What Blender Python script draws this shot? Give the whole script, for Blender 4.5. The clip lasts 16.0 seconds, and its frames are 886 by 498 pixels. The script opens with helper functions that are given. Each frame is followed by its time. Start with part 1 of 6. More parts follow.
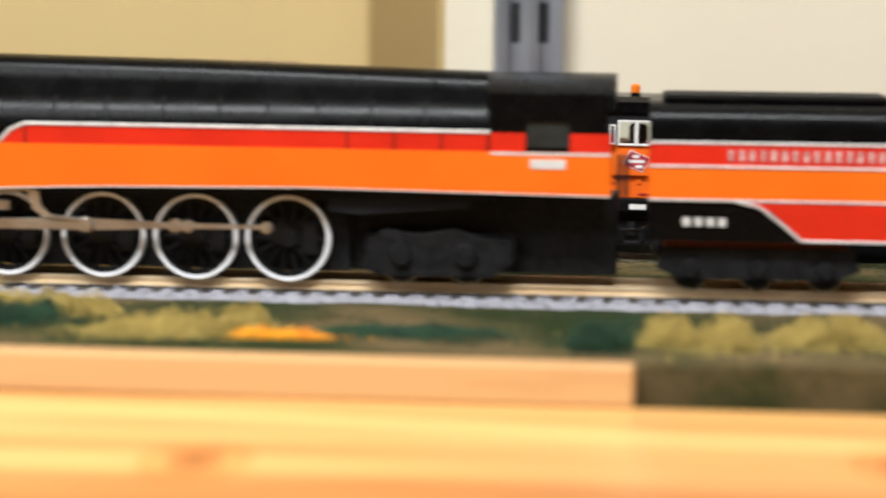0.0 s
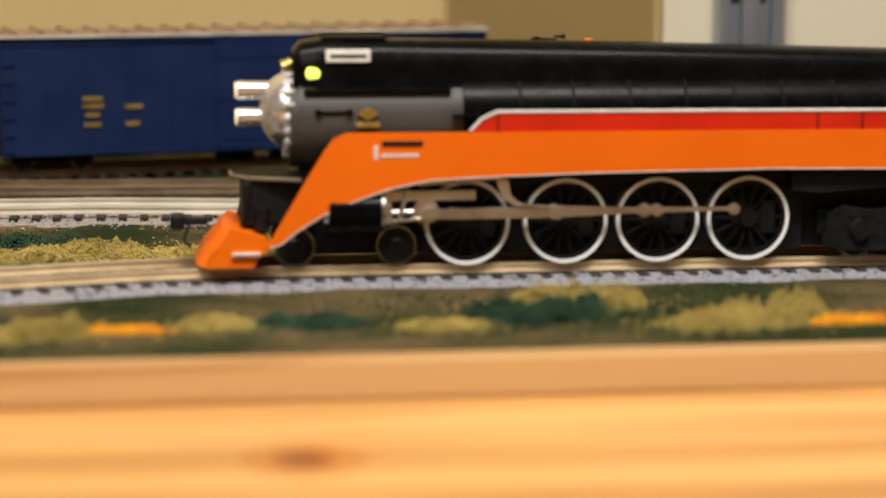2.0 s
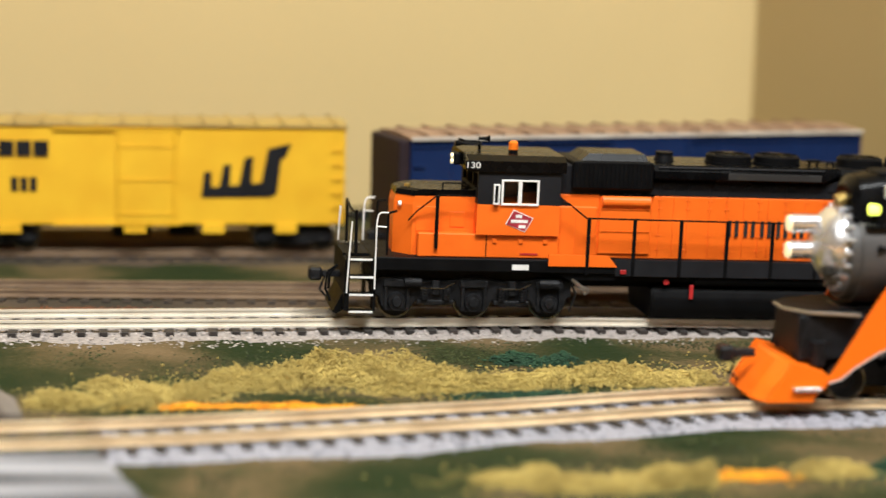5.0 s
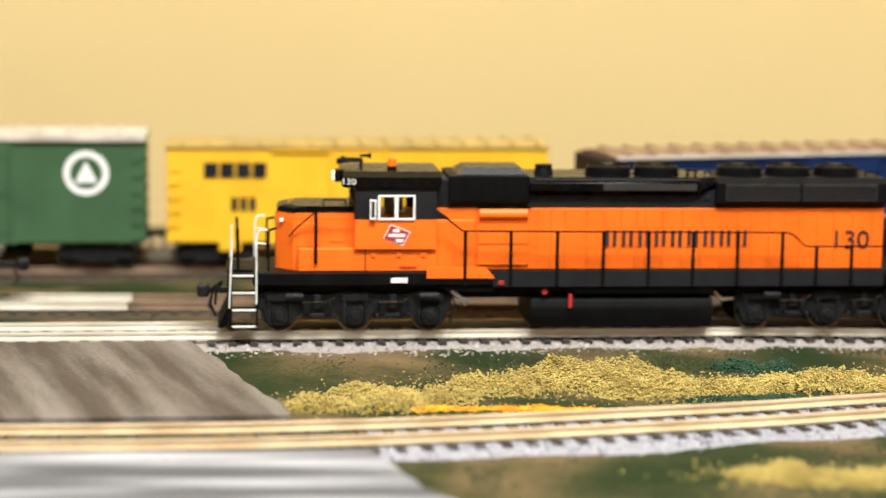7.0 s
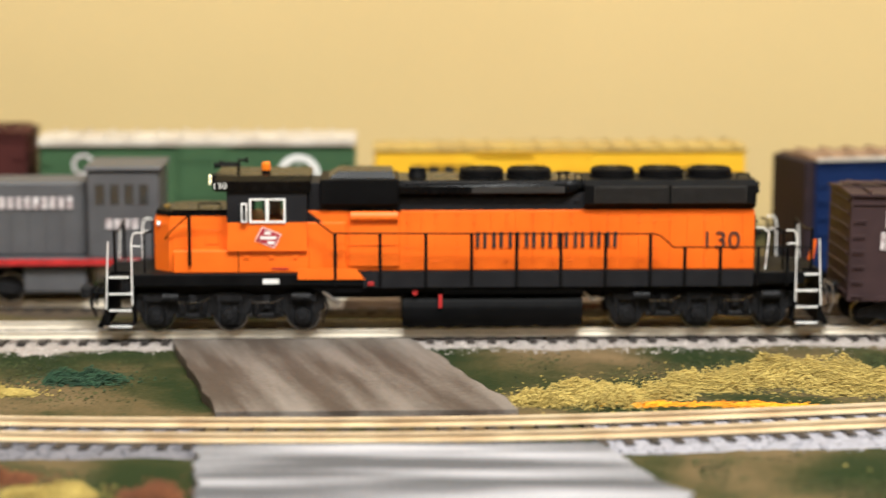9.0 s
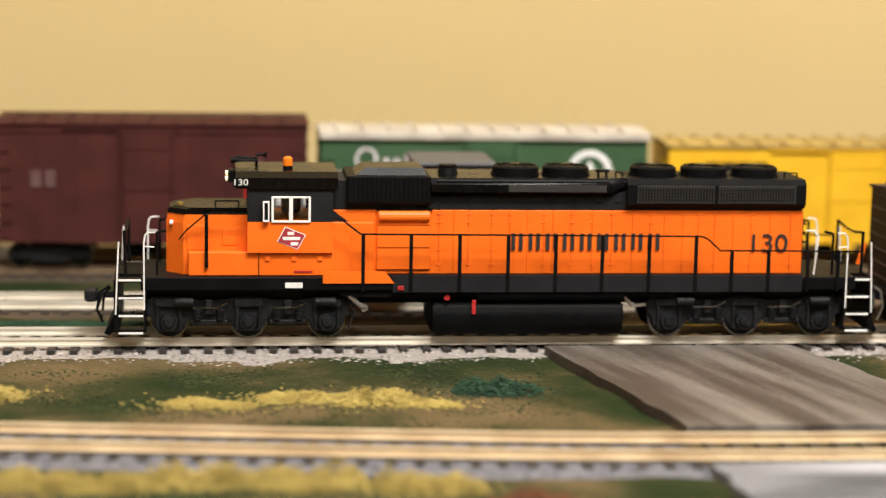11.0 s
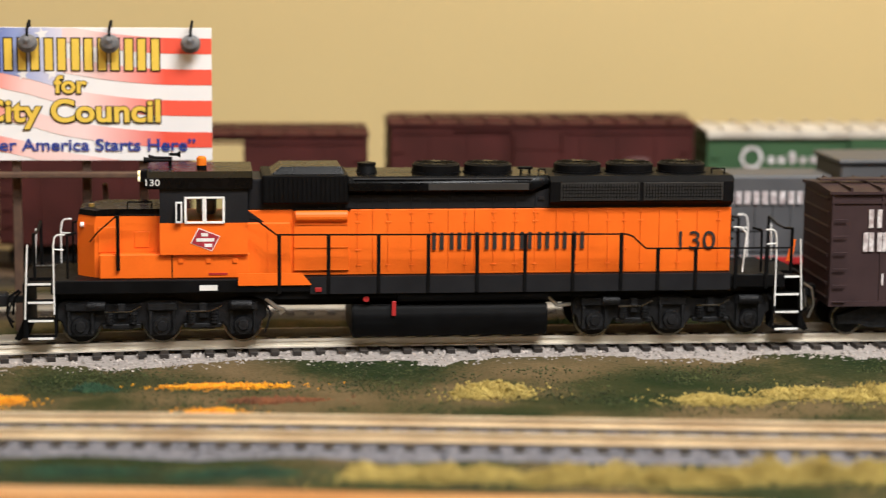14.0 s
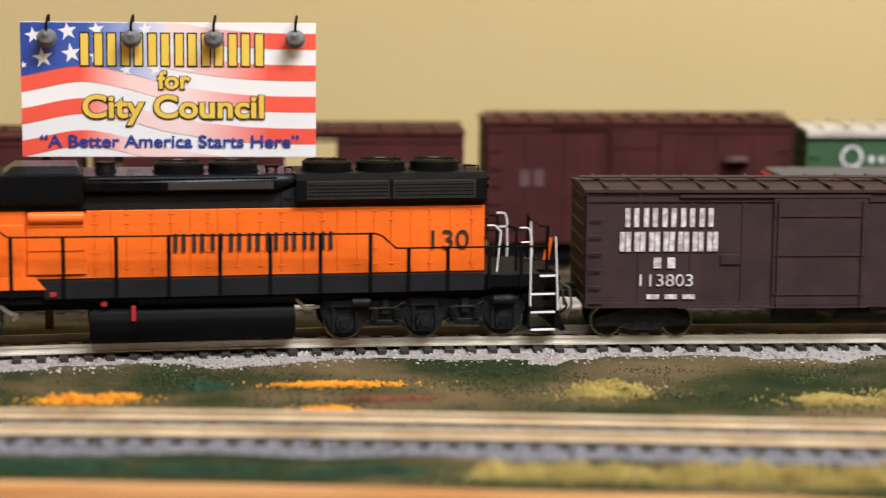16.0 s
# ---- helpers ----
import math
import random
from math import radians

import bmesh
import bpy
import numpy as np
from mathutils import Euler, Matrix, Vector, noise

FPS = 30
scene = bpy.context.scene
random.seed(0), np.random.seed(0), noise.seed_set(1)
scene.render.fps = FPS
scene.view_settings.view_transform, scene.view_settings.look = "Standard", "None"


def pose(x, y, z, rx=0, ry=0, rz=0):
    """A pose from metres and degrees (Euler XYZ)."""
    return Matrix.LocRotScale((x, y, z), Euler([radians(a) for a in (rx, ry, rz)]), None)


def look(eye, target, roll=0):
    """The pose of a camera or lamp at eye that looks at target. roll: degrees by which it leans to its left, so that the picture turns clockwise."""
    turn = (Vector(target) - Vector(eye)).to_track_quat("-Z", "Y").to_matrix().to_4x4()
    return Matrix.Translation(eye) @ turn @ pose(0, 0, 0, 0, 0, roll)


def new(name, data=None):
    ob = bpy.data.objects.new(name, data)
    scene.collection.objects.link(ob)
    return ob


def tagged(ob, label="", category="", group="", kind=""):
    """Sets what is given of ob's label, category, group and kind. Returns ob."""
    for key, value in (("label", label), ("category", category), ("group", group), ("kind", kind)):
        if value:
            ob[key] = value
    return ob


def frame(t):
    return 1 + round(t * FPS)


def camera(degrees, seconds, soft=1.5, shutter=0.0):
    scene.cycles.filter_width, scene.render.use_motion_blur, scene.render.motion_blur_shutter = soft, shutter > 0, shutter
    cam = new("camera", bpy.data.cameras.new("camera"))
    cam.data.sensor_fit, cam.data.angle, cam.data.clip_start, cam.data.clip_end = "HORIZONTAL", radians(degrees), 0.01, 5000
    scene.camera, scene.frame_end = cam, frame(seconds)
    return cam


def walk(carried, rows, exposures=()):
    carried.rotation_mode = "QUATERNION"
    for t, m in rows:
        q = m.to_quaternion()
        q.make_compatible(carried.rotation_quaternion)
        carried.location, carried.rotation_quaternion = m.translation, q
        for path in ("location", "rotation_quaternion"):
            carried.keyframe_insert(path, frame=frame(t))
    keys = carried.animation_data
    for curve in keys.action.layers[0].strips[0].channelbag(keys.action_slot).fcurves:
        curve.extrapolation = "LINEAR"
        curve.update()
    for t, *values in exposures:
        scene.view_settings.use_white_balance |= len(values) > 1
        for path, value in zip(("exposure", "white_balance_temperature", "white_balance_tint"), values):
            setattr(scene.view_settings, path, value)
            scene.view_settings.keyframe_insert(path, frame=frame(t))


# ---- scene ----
cam = camera(24.49, 16.0, soft=1.15, shutter=0.5)
cam.data.dof.use_dof = True
cam.data.dof.focus_distance = 0.597
cam.data.dof.aperture_fstop = 7.8
PATH = [
    (0, (0.5068, -0.5356, 0.0770), (0.4598, -0.0419, 0.0133), 0.54),
    (0.1, (0.5049, -0.5328, 0.0779), (0.4509, -0.0399, 0.0137), 0.20),
    (0.2, (0.5031, -0.5294, 0.0785), (0.4421, -0.0374, 0.0139), -0.06),
    (0.3, (0.5013, -0.5259, 0.0791), (0.4334, -0.0348, 0.0141), -0.32),
    (0.4, (0.4996, -0.5225, 0.0797), (0.4246, -0.0325, 0.0142), -0.58),
    (0.5, (0.4986, -0.5185, 0.0796), (0.4160, -0.0297, 0.0145), -0.92),
    (0.6, (0.4811, -0.5187, 0.0821), (0.4046, -0.0291, 0.0152), -0.93),
    (0.7, (0.4644, -0.5183, 0.0840), (0.3968, -0.0276, 0.0160), -1.02),
    (0.8, (0.4478, -0.5179, 0.0858), (0.3872, -0.0264, 0.0167), -1.10),
    (0.9, (0.4312, -0.5175, 0.0877), (0.3784, -0.0252, 0.0178), -1.18),
    (1, (0.4178, -0.5169, 0.0893), (0.3681, -0.0245, 0.0182), -1.40),
    (1.1, (0.3933, -0.5183, 0.0902), (0.3618, -0.0246, 0.0175), -1.22),
    (1.2, (0.3721, -0.5195, 0.0907), (0.3495, -0.0253, 0.0180), -1.19),
    (1.3, (0.3508, -0.5207, 0.0913), (0.3496, -0.0264, 0.0163), -1.15),
    (1.4, (0.3295, -0.5219, 0.0918), (0.3435, -0.0280, 0.0157), -1.11),
    (1.5, (0.3075, -0.5239, 0.0878), (0.3373, -0.0301, 0.0149), -0.94),
    (1.6, (0.2993, -0.5247, 0.0931), (0.3358, -0.0323, 0.0141), -0.78),
    (1.7, (0.2901, -0.5263, 0.0937), (0.3344, -0.0349, 0.0130), -0.51),
    (1.8, (0.2811, -0.5281, 0.0945), (0.3328, -0.0376, 0.0120), -0.23),
    (1.9, (0.2720, -0.5297, 0.0951), (0.3313, -0.0404, 0.0110), 0.05),
    (2, (0.2630, -0.5314, 0.0956), (0.3297, -0.0433, 0.0100), 0.34),
    (2.1, (0.2685, -0.5316, 0.0971), (0.3275, -0.0425, 0.0116), 0.19),
    (2.2, (0.2743, -0.5319, 0.0985), (0.3253, -0.0419, 0.0133), 0.04),
    (2.3, (0.2799, -0.5322, 0.0999), (0.3231, -0.0414, 0.0149), -0.09),
    (2.4, (0.2856, -0.5326, 0.1012), (0.3209, -0.0410, 0.0166), -0.23),
    (2.5, (0.2923, -0.5323, 0.1028), (0.3188, -0.0403, 0.0181), -0.43),
    (2.6, (0.2901, -0.5307, 0.1043), (0.3142, -0.0381, 0.0217), -0.39),
    (2.7, (0.2888, -0.5284, 0.1062), (0.3098, -0.0354, 0.0251), -0.43),
    (2.8, (0.2876, -0.5262, 0.1079), (0.3054, -0.0328, 0.0287), -0.46),
    (2.9, (0.2864, -0.5239, 0.1097), (0.3008, -0.0302, 0.0322), -0.49),
    (3, (0.2853, -0.5214, 0.1117), (0.2964, -0.0274, 0.0358), -0.55),
    (3.1, (0.2720, -0.5201, 0.1127), (0.2914, -0.0264, 0.0357), -0.47),
    (3.2, (0.2588, -0.5186, 0.1140), (0.2864, -0.0255, 0.0356), -0.42),
    (3.3, (0.2456, -0.5170, 0.1152), (0.2812, -0.0247, 0.0355), -0.38),
    (3.4, (0.2324, -0.5155, 0.1163), (0.2762, -0.0240, 0.0355), -0.33),
    (3.5, (0.2194, -0.5151, 0.1190), (0.2712, -0.0248, 0.0357), -0.37),
    (3.6, (0.2081, -0.5134, 0.1170), (0.2651, -0.0234, 0.0354), -0.02),
    (3.7, (0.1969, -0.5128, 0.1165), (0.2592, -0.0234, 0.0354), 0.24),
    (3.8, (0.1856, -0.5122, 0.1160), (0.2533, -0.0234, 0.0354), 0.51),
    (3.9, (0.1744, -0.5118, 0.1155), (0.2473, -0.0236, 0.0354), 0.76),
    (4, (0.1630, -0.5110, 0.1149), (0.2414, -0.0236, 0.0353), 1.02),
    (4.1, (0.1569, -0.5100, 0.1158), (0.2360, -0.0228, 0.0359), 1.09),
    (4.2, (0.1507, -0.5089, 0.1168), (0.2308, -0.0219, 0.0364), 1.16),
    (4.3, (0.1443, -0.5077, 0.1177), (0.2260, -0.0212, 0.0364), 1.22),
    (4.4, (0.1381, -0.5066, 0.1186), (0.2202, -0.0201, 0.0375), 1.29),
    (4.5, (0.1321, -0.5052, 0.1196), (0.2150, -0.0189, 0.0380), 1.34),
    (4.6, (0.1272, -0.5054, 0.1201), (0.2093, -0.0189, 0.0388), 1.38),
    (4.7, (0.1226, -0.5055, 0.1206), (0.2037, -0.0188, 0.0394), 1.40),
    (4.8, (0.1180, -0.5055, 0.1210), (0.1982, -0.0186, 0.0402), 1.42),
    (4.9, (0.1134, -0.5055, 0.1216), (0.1926, -0.0184, 0.0408), 1.44),
    (5, (0.1088, -0.5055, 0.1222), (0.1871, -0.0183, 0.0415), 1.46),
    (5.1, (0.1075, -0.5071, 0.1220), (0.1841, -0.0195, 0.0418), 1.41),
    (5.2, (0.0996, -0.5060, 0.1194), (0.1769, -0.0181, 0.0418), 1.59),
    (7.3, (0.0667, -0.5392, 0.1223), (0.1150, -0.0470, 0.0488), 0.69),
    (7.5, (0.0658, -0.5435, 0.1219), (0.1105, -0.0508, 0.0493), 0.70),
    (8, (0.0641, -0.5472, 0.1217), (0.0982, -0.0536, 0.0495), 0.30),
    (8.5, (0.0570, -0.5520, 0.1251), (0.0830, -0.0583, 0.0506), 0.13),
    (9, (0.0445, -0.5530, 0.1273), (0.0626, -0.0591, 0.0513), 0.07),
    (9.2, (0.0365, -0.5494, 0.1272), (0.0524, -0.0556, 0.0503), 0.44),
    (11.3, (-0.1294, -0.5051, 0.1238), (-0.0738, -0.0143, 0.0459), 1.02),
    (11.5, (-0.1343, -0.5043, 0.1238), (-0.0836, -0.0130, 0.0459), 1.07),
    (12, (-0.1598, -0.5024, 0.1246), (-0.1117, -0.0110, 0.0460), 1.18),
    (12.5, (-0.1804, -0.5002, 0.1229), (-0.1372, -0.0081, 0.0455), 0.94),
    (13, (-0.2026, -0.4904, 0.1135), (-0.1641, 0.0029, 0.0415), 0.46),
    (13.5, (-0.2266, -0.4975, 0.1195), (-0.1841, -0.0052, 0.0434), 0.40),
    (14, (-0.2469, -0.4985, 0.1204), (-0.1992, -0.0067, 0.0438), 0.54),
    (14.5, (-0.2548, -0.4948, 0.1177), (-0.2074, -0.0027, 0.0427), 0.49),
    (15, (-0.2601, -0.4924, 0.1181), (-0.2147, -0.0003, 0.0423), 0.58),
    (15.5, (-0.2634, -0.4907, 0.1180), (-0.2213, 0.0017, 0.0420), 0.55),
    (16, (-0.2682, -0.4894, 0.1157), (-0.2288, 0.0034, 0.0412), 0.53),
]
walk(cam, [(t, look(e, g, r)) for t, e, g, r in PATH],
     exposures=[(0, 0.0, 5800, 8), (0.6, 0.0, 5800, 8), (1.4, -0.3, 6200, 10), (2.1, -0.55, 6500, 10), (2.8, -0.45, 6200, 10), (4.5, -0.1, 5900, 8), (7.5, 0.4, 6000, 6), (8.2, 0.3, 6000, 7), (9.2, 0.22, 6000, 8), (11.5, 0.15, 6300, 10), (13, 0.08, 6200, 10), (16, 0.04, 5700, 10)])

# ---- light: one ceiling fitting over the bench and one further along the room ----
world = bpy.data.worlds.new("room_air")
scene.world = world
world.use_nodes = True
world.node_tree.nodes["Background"].inputs[0].default_value = (1.0, 0.9, 0.75, 1)
world.node_tree.nodes["Background"].inputs[1].default_value = 0.03


def lamp(name, energy, size, eye, target, color):
    data = bpy.data.lights.new(name, "AREA")
    data.energy, data.color, data.shape, data.size, data.size_y = energy, color, "RECTANGLE", size[0], size[1]
    ob = new(name, data)
    ob.matrix_world = look(eye, target)
    return ob


lamp("bench_light", 37, (0.9, 0.25), (0.3, -0.66, 1.24), (0.3, -0.05, 0), (1.0, 0.95, 0.87))
lamp("room_light", 8, (0.7, 0.25), (-0.25, -1.05, 1.05), (-0.22, -0.06, 0), (1.0, 0.94, 0.85))


# ---- materials ----
def material(name, color, rough=0.5, metal=0.0, dark=None, scale=200.0, amount=0.35, bump=0.0, coat=0.0, fine=2500.0,
             island=False, stretch=(1, 1, 1), emit=0.0, spread=0.0, spec=0.5):
    m = bpy.data.materials.new(name)
    m.use_nodes = True
    nt = m.node_tree
    b = nt.nodes["Principled BSDF"]
    b.inputs["Roughness"].default_value = rough
    b.inputs["Metallic"].default_value = metal
    b.inputs["Coat Weight"].default_value = coat
    b.inputs["Specular IOR Level"].default_value = spec
    if emit:
        b.inputs["Emission Color"].default_value = (*color, 1)
        b.inputs["Emission Strength"].default_value = emit
    co = nt.nodes.new("ShaderNodeTexCoord")
    mp = nt.nodes.new("ShaderNodeMapping")
    mp.inputs["Scale"].default_value = stretch
    nt.links.new(co.outputs["Object"], mp.inputs[0])
    big = nt.nodes.new("ShaderNodeTexNoise")
    big.inputs["Scale"].default_value, big.inputs["Detail"].default_value = scale, 6
    nt.links.new(mp.outputs[0], big.inputs["Vector"])
    small = nt.nodes.new("ShaderNodeTexNoise")
    small.inputs["Scale"].default_value, small.inputs["Detail"].default_value = fine, 3
    nt.links.new(mp.outputs[0], small.inputs["Vector"])
    dark = dark or tuple(c * 0.6 for c in color)
    ramp = nt.nodes.new("ShaderNodeValToRGB")
    ramp.color_ramp.elements[0].position, ramp.color_ramp.elements[1].position = 0.5 - amount / 2, 0.5 + amount / 2
    ramp.color_ramp.elements[0].color, ramp.color_ramp.elements[1].color = (*dark, 1), (*color, 1)
    mix = nt.nodes.new("ShaderNodeMath")
    mix.operation = "MULTIPLY_ADD"
    mix.inputs[1].default_value = 0.3
    nt.links.new(small.outputs["Fac"], mix.inputs[0])
    sub = nt.nodes.new("ShaderNodeMath")
    sub.operation = "SUBTRACT"
    sub.inputs[1].default_value = 0.15
    nt.links.new(big.outputs["Fac"], sub.inputs[0])
    nt.links.new(sub.outputs[0], mix.inputs[2])
    nt.links.new(mix.outputs[0], ramp.inputs[0])
    out = ramp.outputs[0]
    if island or spread:
        src = nt.nodes.new("ShaderNodeNewGeometry" if island else "ShaderNodeObjectInfo")
        hsv = nt.nodes.new("ShaderNodeHueSaturation")
        rng = nt.nodes.new("ShaderNodeMapRange")
        rng.inputs["To Min"].default_value, rng.inputs["To Max"].default_value = 1 - (spread or 0.3), 1 + (spread or 0.3)
        nt.links.new(src.outputs["Random Per Island" if island else "Random"], rng.inputs[0])
        nt.links.new(rng.outputs[0], hsv.inputs["Value"])
        nt.links.new(out, hsv.inputs["Color"])
        out = hsv.outputs[0]
    nt.links.new(out, b.inputs["Base Color"])
    rr = nt.nodes.new("ShaderNodeMapRange")
    rr.inputs["To Min"].default_value, rr.inputs["To Max"].default_value = max(rough - 0.08, 0.03), min(rough + 0.12, 1)
    nt.links.new(big.outputs["Fac"], rr.inputs[0])
    nt.links.new(rr.outputs[0], b.inputs["Roughness"])
    if bump:
        bp = nt.nodes.new("ShaderNodeBump")
        bp.inputs["Strength"].default_value, bp.inputs["Distance"].default_value = bump, 0.0006
        nt.links.new(small.outputs["Fac"], bp.inputs["Height"])
        nt.links.new(bp.outputs[0], b.inputs["Normal"])
    return m


def streaky_material(name, light, dark, stretch, turn):
    """Smears that run one way over a gritty surface."""
    m = bpy.data.materials.new(name)
    m.use_nodes = True
    nt = m.node_tree
    b = nt.nodes["Principled BSDF"]
    b.inputs["Roughness"].default_value, b.inputs["Specular IOR Level"].default_value = 0.7, 0.3
    co, mp, mr = nt.nodes.new("ShaderNodeTexCoord"), nt.nodes.new("ShaderNodeMapping"), nt.nodes.new("ShaderNodeMapping")
    mr.inputs["Rotation"].default_value = (0, 0, radians(turn))
    mp.inputs["Scale"].default_value = stretch
    nt.links.new(co.outputs["Object"], mr.inputs[0])
    nt.links.new(mr.outputs[0], mp.inputs[0])
    a, f = nt.nodes.new("ShaderNodeTexNoise"), nt.nodes.new("ShaderNodeTexNoise")
    a.inputs["Scale"].default_value, a.inputs["Detail"].default_value = 1.0, 4
    f.inputs["Scale"].default_value, f.inputs["Detail"].default_value = 1200, 3
    nt.links.new(mp.outputs[0], a.inputs["Vector"])
    nt.links.new(co.outputs["Object"], f.inputs["Vector"])
    ma = nt.nodes.new("ShaderNodeMath")
    ma.operation = "MULTIPLY_ADD"
    ma.inputs[1].default_value = 0.2
    nt.links.new(f.outputs["Fac"], ma.inputs[0])
    nt.links.new(a.outputs["Fac"], ma.inputs[2])
    r = nt.nodes.new("ShaderNodeValToRGB")
    r.color_ramp.elements[0].position, r.color_ramp.elements[1].position = 0.52, 0.76
    r.color_ramp.elements[0].color, r.color_ramp.elements[1].color = (*dark, 1), (*light, 1)
    nt.links.new(ma.outputs[0], r.inputs[0])
    nt.links.new(r.outputs[0], b.inputs["Base Color"])
    bp = nt.nodes.new("ShaderNodeBump")
    bp.inputs["Strength"].default_value, bp.inputs["Distance"].default_value = 0.5, 0.0005
    nt.links.new(f.outputs["Fac"], bp.inputs["Height"])
    nt.links.new(bp.outputs[0], b.inputs["Normal"])
    return m


KNOTS = ((0.2885, -0.149), (0.4243, -0.163), (0.15, -0.2), (0.56, -0.15))


def wood_material(name, light, dark, along=(2.6, 34, 34)):
    """Pine: long grain in x, growth rings, knots."""
    m = bpy.data.materials.new(name)
    m.use_nodes = True
    nt = m.node_tree
    b = nt.nodes["Principled BSDF"]
    b.inputs["Roughness"].default_value = 0.36
    b.inputs["Coat Weight"].default_value = 0.35
    b.inputs["Coat Roughness"].default_value = 0.25
    co = nt.nodes.new("ShaderNodeTexCoord")
    mp = nt.nodes.new("ShaderNodeMapping")
    mp.inputs["Scale"].default_value = along
    nt.links.new(co.outputs["Object"], mp.inputs[0])
    n1 = nt.nodes.new("ShaderNodeTexNoise")
    n1.inputs["Scale"].default_value, n1.inputs["Detail"].default_value, n1.inputs["Distortion"].default_value = 1.0, 8, 0.8
    nt.links.new(mp.outputs[0], n1.inputs["Vector"])
    # knots: rings round a few fixed places, stretched along the grain
    last = None
    for kx, ky in KNOTS:
        sub = nt.nodes.new("ShaderNodeVectorMath")
        sub.operation = "SUBTRACT"
        sub.inputs[1].default_value = (kx, ky, -0.0125)
        nt.links.new(co.outputs["Object"], sub.inputs[0])
        wig = nt.nodes.new("ShaderNodeVectorMath")
        wig.operation = "MULTIPLY"
        wig.inputs[1].default_value = (60, 48, 20)
        nt.links.new(sub.outputs[0], wig.inputs[0])
        ln = nt.nodes.new("ShaderNodeVectorMath")
        ln.operation = "LENGTH"
        nt.links.new(wig.outputs[0], ln.inputs[0])
        mn = nt.nodes.new("ShaderNodeMath")
        mn.operation = "MINIMUM"
        mn.inputs[1].default_value = 9.0
        nt.links.new(ln.outputs["Value"], mn.inputs[0])
        if last:
            nt.links.new(last.outputs[0], mn.inputs[1])
        last = mn
    ad = nt.nodes.new("ShaderNodeMath")
    ad.operation = "MULTIPLY_ADD"
    ad.inputs[1].default_value = 0.5
    nt.links.new(n1.outputs["Fac"], ad.inputs[0])
    nt.links.new(last.outputs[0], ad.inputs[2])
    kr = nt.nodes.new("ShaderNodeValToRGB")
    ke = kr.color_ramp.elements
    ke[0].position, ke[0].color = 0.35, (0.42, 0.25, 0.16, 1)
    ke[1].position, ke[1].color = 1.0, (1, 1, 1, 1)
    for p, c in ((0.6, (0.72, 0.5, 0.36, 1)), (0.72, (1.0, 0.9, 0.75, 1)), (0.86, (0.86, 0.68, 0.5, 1))):
        q = ke.new(p)
        q.color = c
    nt.links.new(ad.outputs[0], kr.inputs[0])
    ramp = nt.nodes.new("ShaderNodeValToRGB")
    ramp.color_ramp.elements[0].position, ramp.color_ramp.elements[1].position = 0.34, 0.6
    ramp.color_ramp.elements[0].color, ramp.color_ramp.elements[1].color = (*dark, 1), (*light, 1)
    nt.links.new(n1.outputs["Fac"], ramp.inputs[0])
    mx = nt.nodes.new("ShaderNodeMixRGB")
    mx.blend_type = "MULTIPLY"
    mx.inputs[0].default_value = 1
    nt.links.new(ramp.outputs[0], mx.inputs[1])
    nt.links.new(kr.outputs[0], mx.inputs[2])
    nt.links.new(mx.outputs[0], b.inputs["Base Color"])
    bp = nt.nodes.new("ShaderNodeBump")
    bp.inputs["Strength"].default_value, bp.inputs["Distance"].default_value = 0.15, 0.0006
    nt.links.new(n1.outputs["Fac"], bp.inputs["Height"])
    nt.links.new(bp.outputs[0], b.inputs["Normal"])
    return m


ORANGE = material("orange_paint", (0.88, 0.155, 0.006), 0.45, dark=(0.76, 0.125, 0.005), scale=60, spec=0.35)
SORANGE = material("streamliner_orange", (0.92, 0.165, 0.004), 0.36, dark=(0.84, 0.145, 0.004), scale=40, coat=0.05, spec=0.25)
RED = material("streamliner_red", (0.68, 0.024, 0.006), 0.34, dark=(0.56, 0.018, 0.005), scale=60, coat=0.08, spec=0.25)
BLACK = material("black_paint", (0.003, 0.003, 0.0033), 0.24, dark=(0.002, 0.002, 0.0022), scale=150, spec=0.09)
SATIN = material("satin_black_plastic", (0.005, 0.005, 0.0055), 0.48, dark=(0.003, 0.003, 0.0033), scale=220, bump=0.1, spec=0.08)
CHAR = material("charcoal_grey_paint", (0.016, 0.016, 0.018), 0.5, dark=(0.012, 0.012, 0.0135), scale=120, spec=0.1)
FRAME = material("dusty_black_underframe", (0.014, 0.014, 0.0155), 0.4, dark=(0.0045, 0.0045, 0.005), scale=500, bump=0.5, spec=0.2)
SMOKE = material("graphite_smokebox_paint", (0.065, 0.062, 0.062), 0.45, metal=0.1, dark=(0.055, 0.052, 0.048), scale=90, spec=0.3)
CHROME = material("polished_chrome", (0.86, 0.86, 0.88), 0.24, metal=0.85, dark=(0.75, 0.75, 0.77), scale=100)
STEEL = material("nickel_steel_rod", (0.56, 0.53, 0.49), 0.32, metal=0.9, dark=(0.36, 0.33, 0.3), scale=150)
WHEEL = material("blackened_wheel", (0.012, 0.012, 0.013), 0.4, metal=0.2, scale=200, spec=0.25)
TREAD = material("worn_wheel_tread", (0.32, 0.3, 0.28), 0.25, metal=1.0, scale=300)
WHITE = material("white_enamel", (0.88, 0.87, 0.85), 0.4, dark=(0.7, 0.69, 0.66), scale=200)
TYRE = material("polished_white_tyre", (0.95, 0.95, 0.97), 0.3, dark=(0.86, 0.86, 0.88), scale=200)
SILVERLINE = material("silver_stripe_paint", (0.72, 0.7, 0.68), 0.35, dark=(0.6, 0.58, 0.56), scale=200)
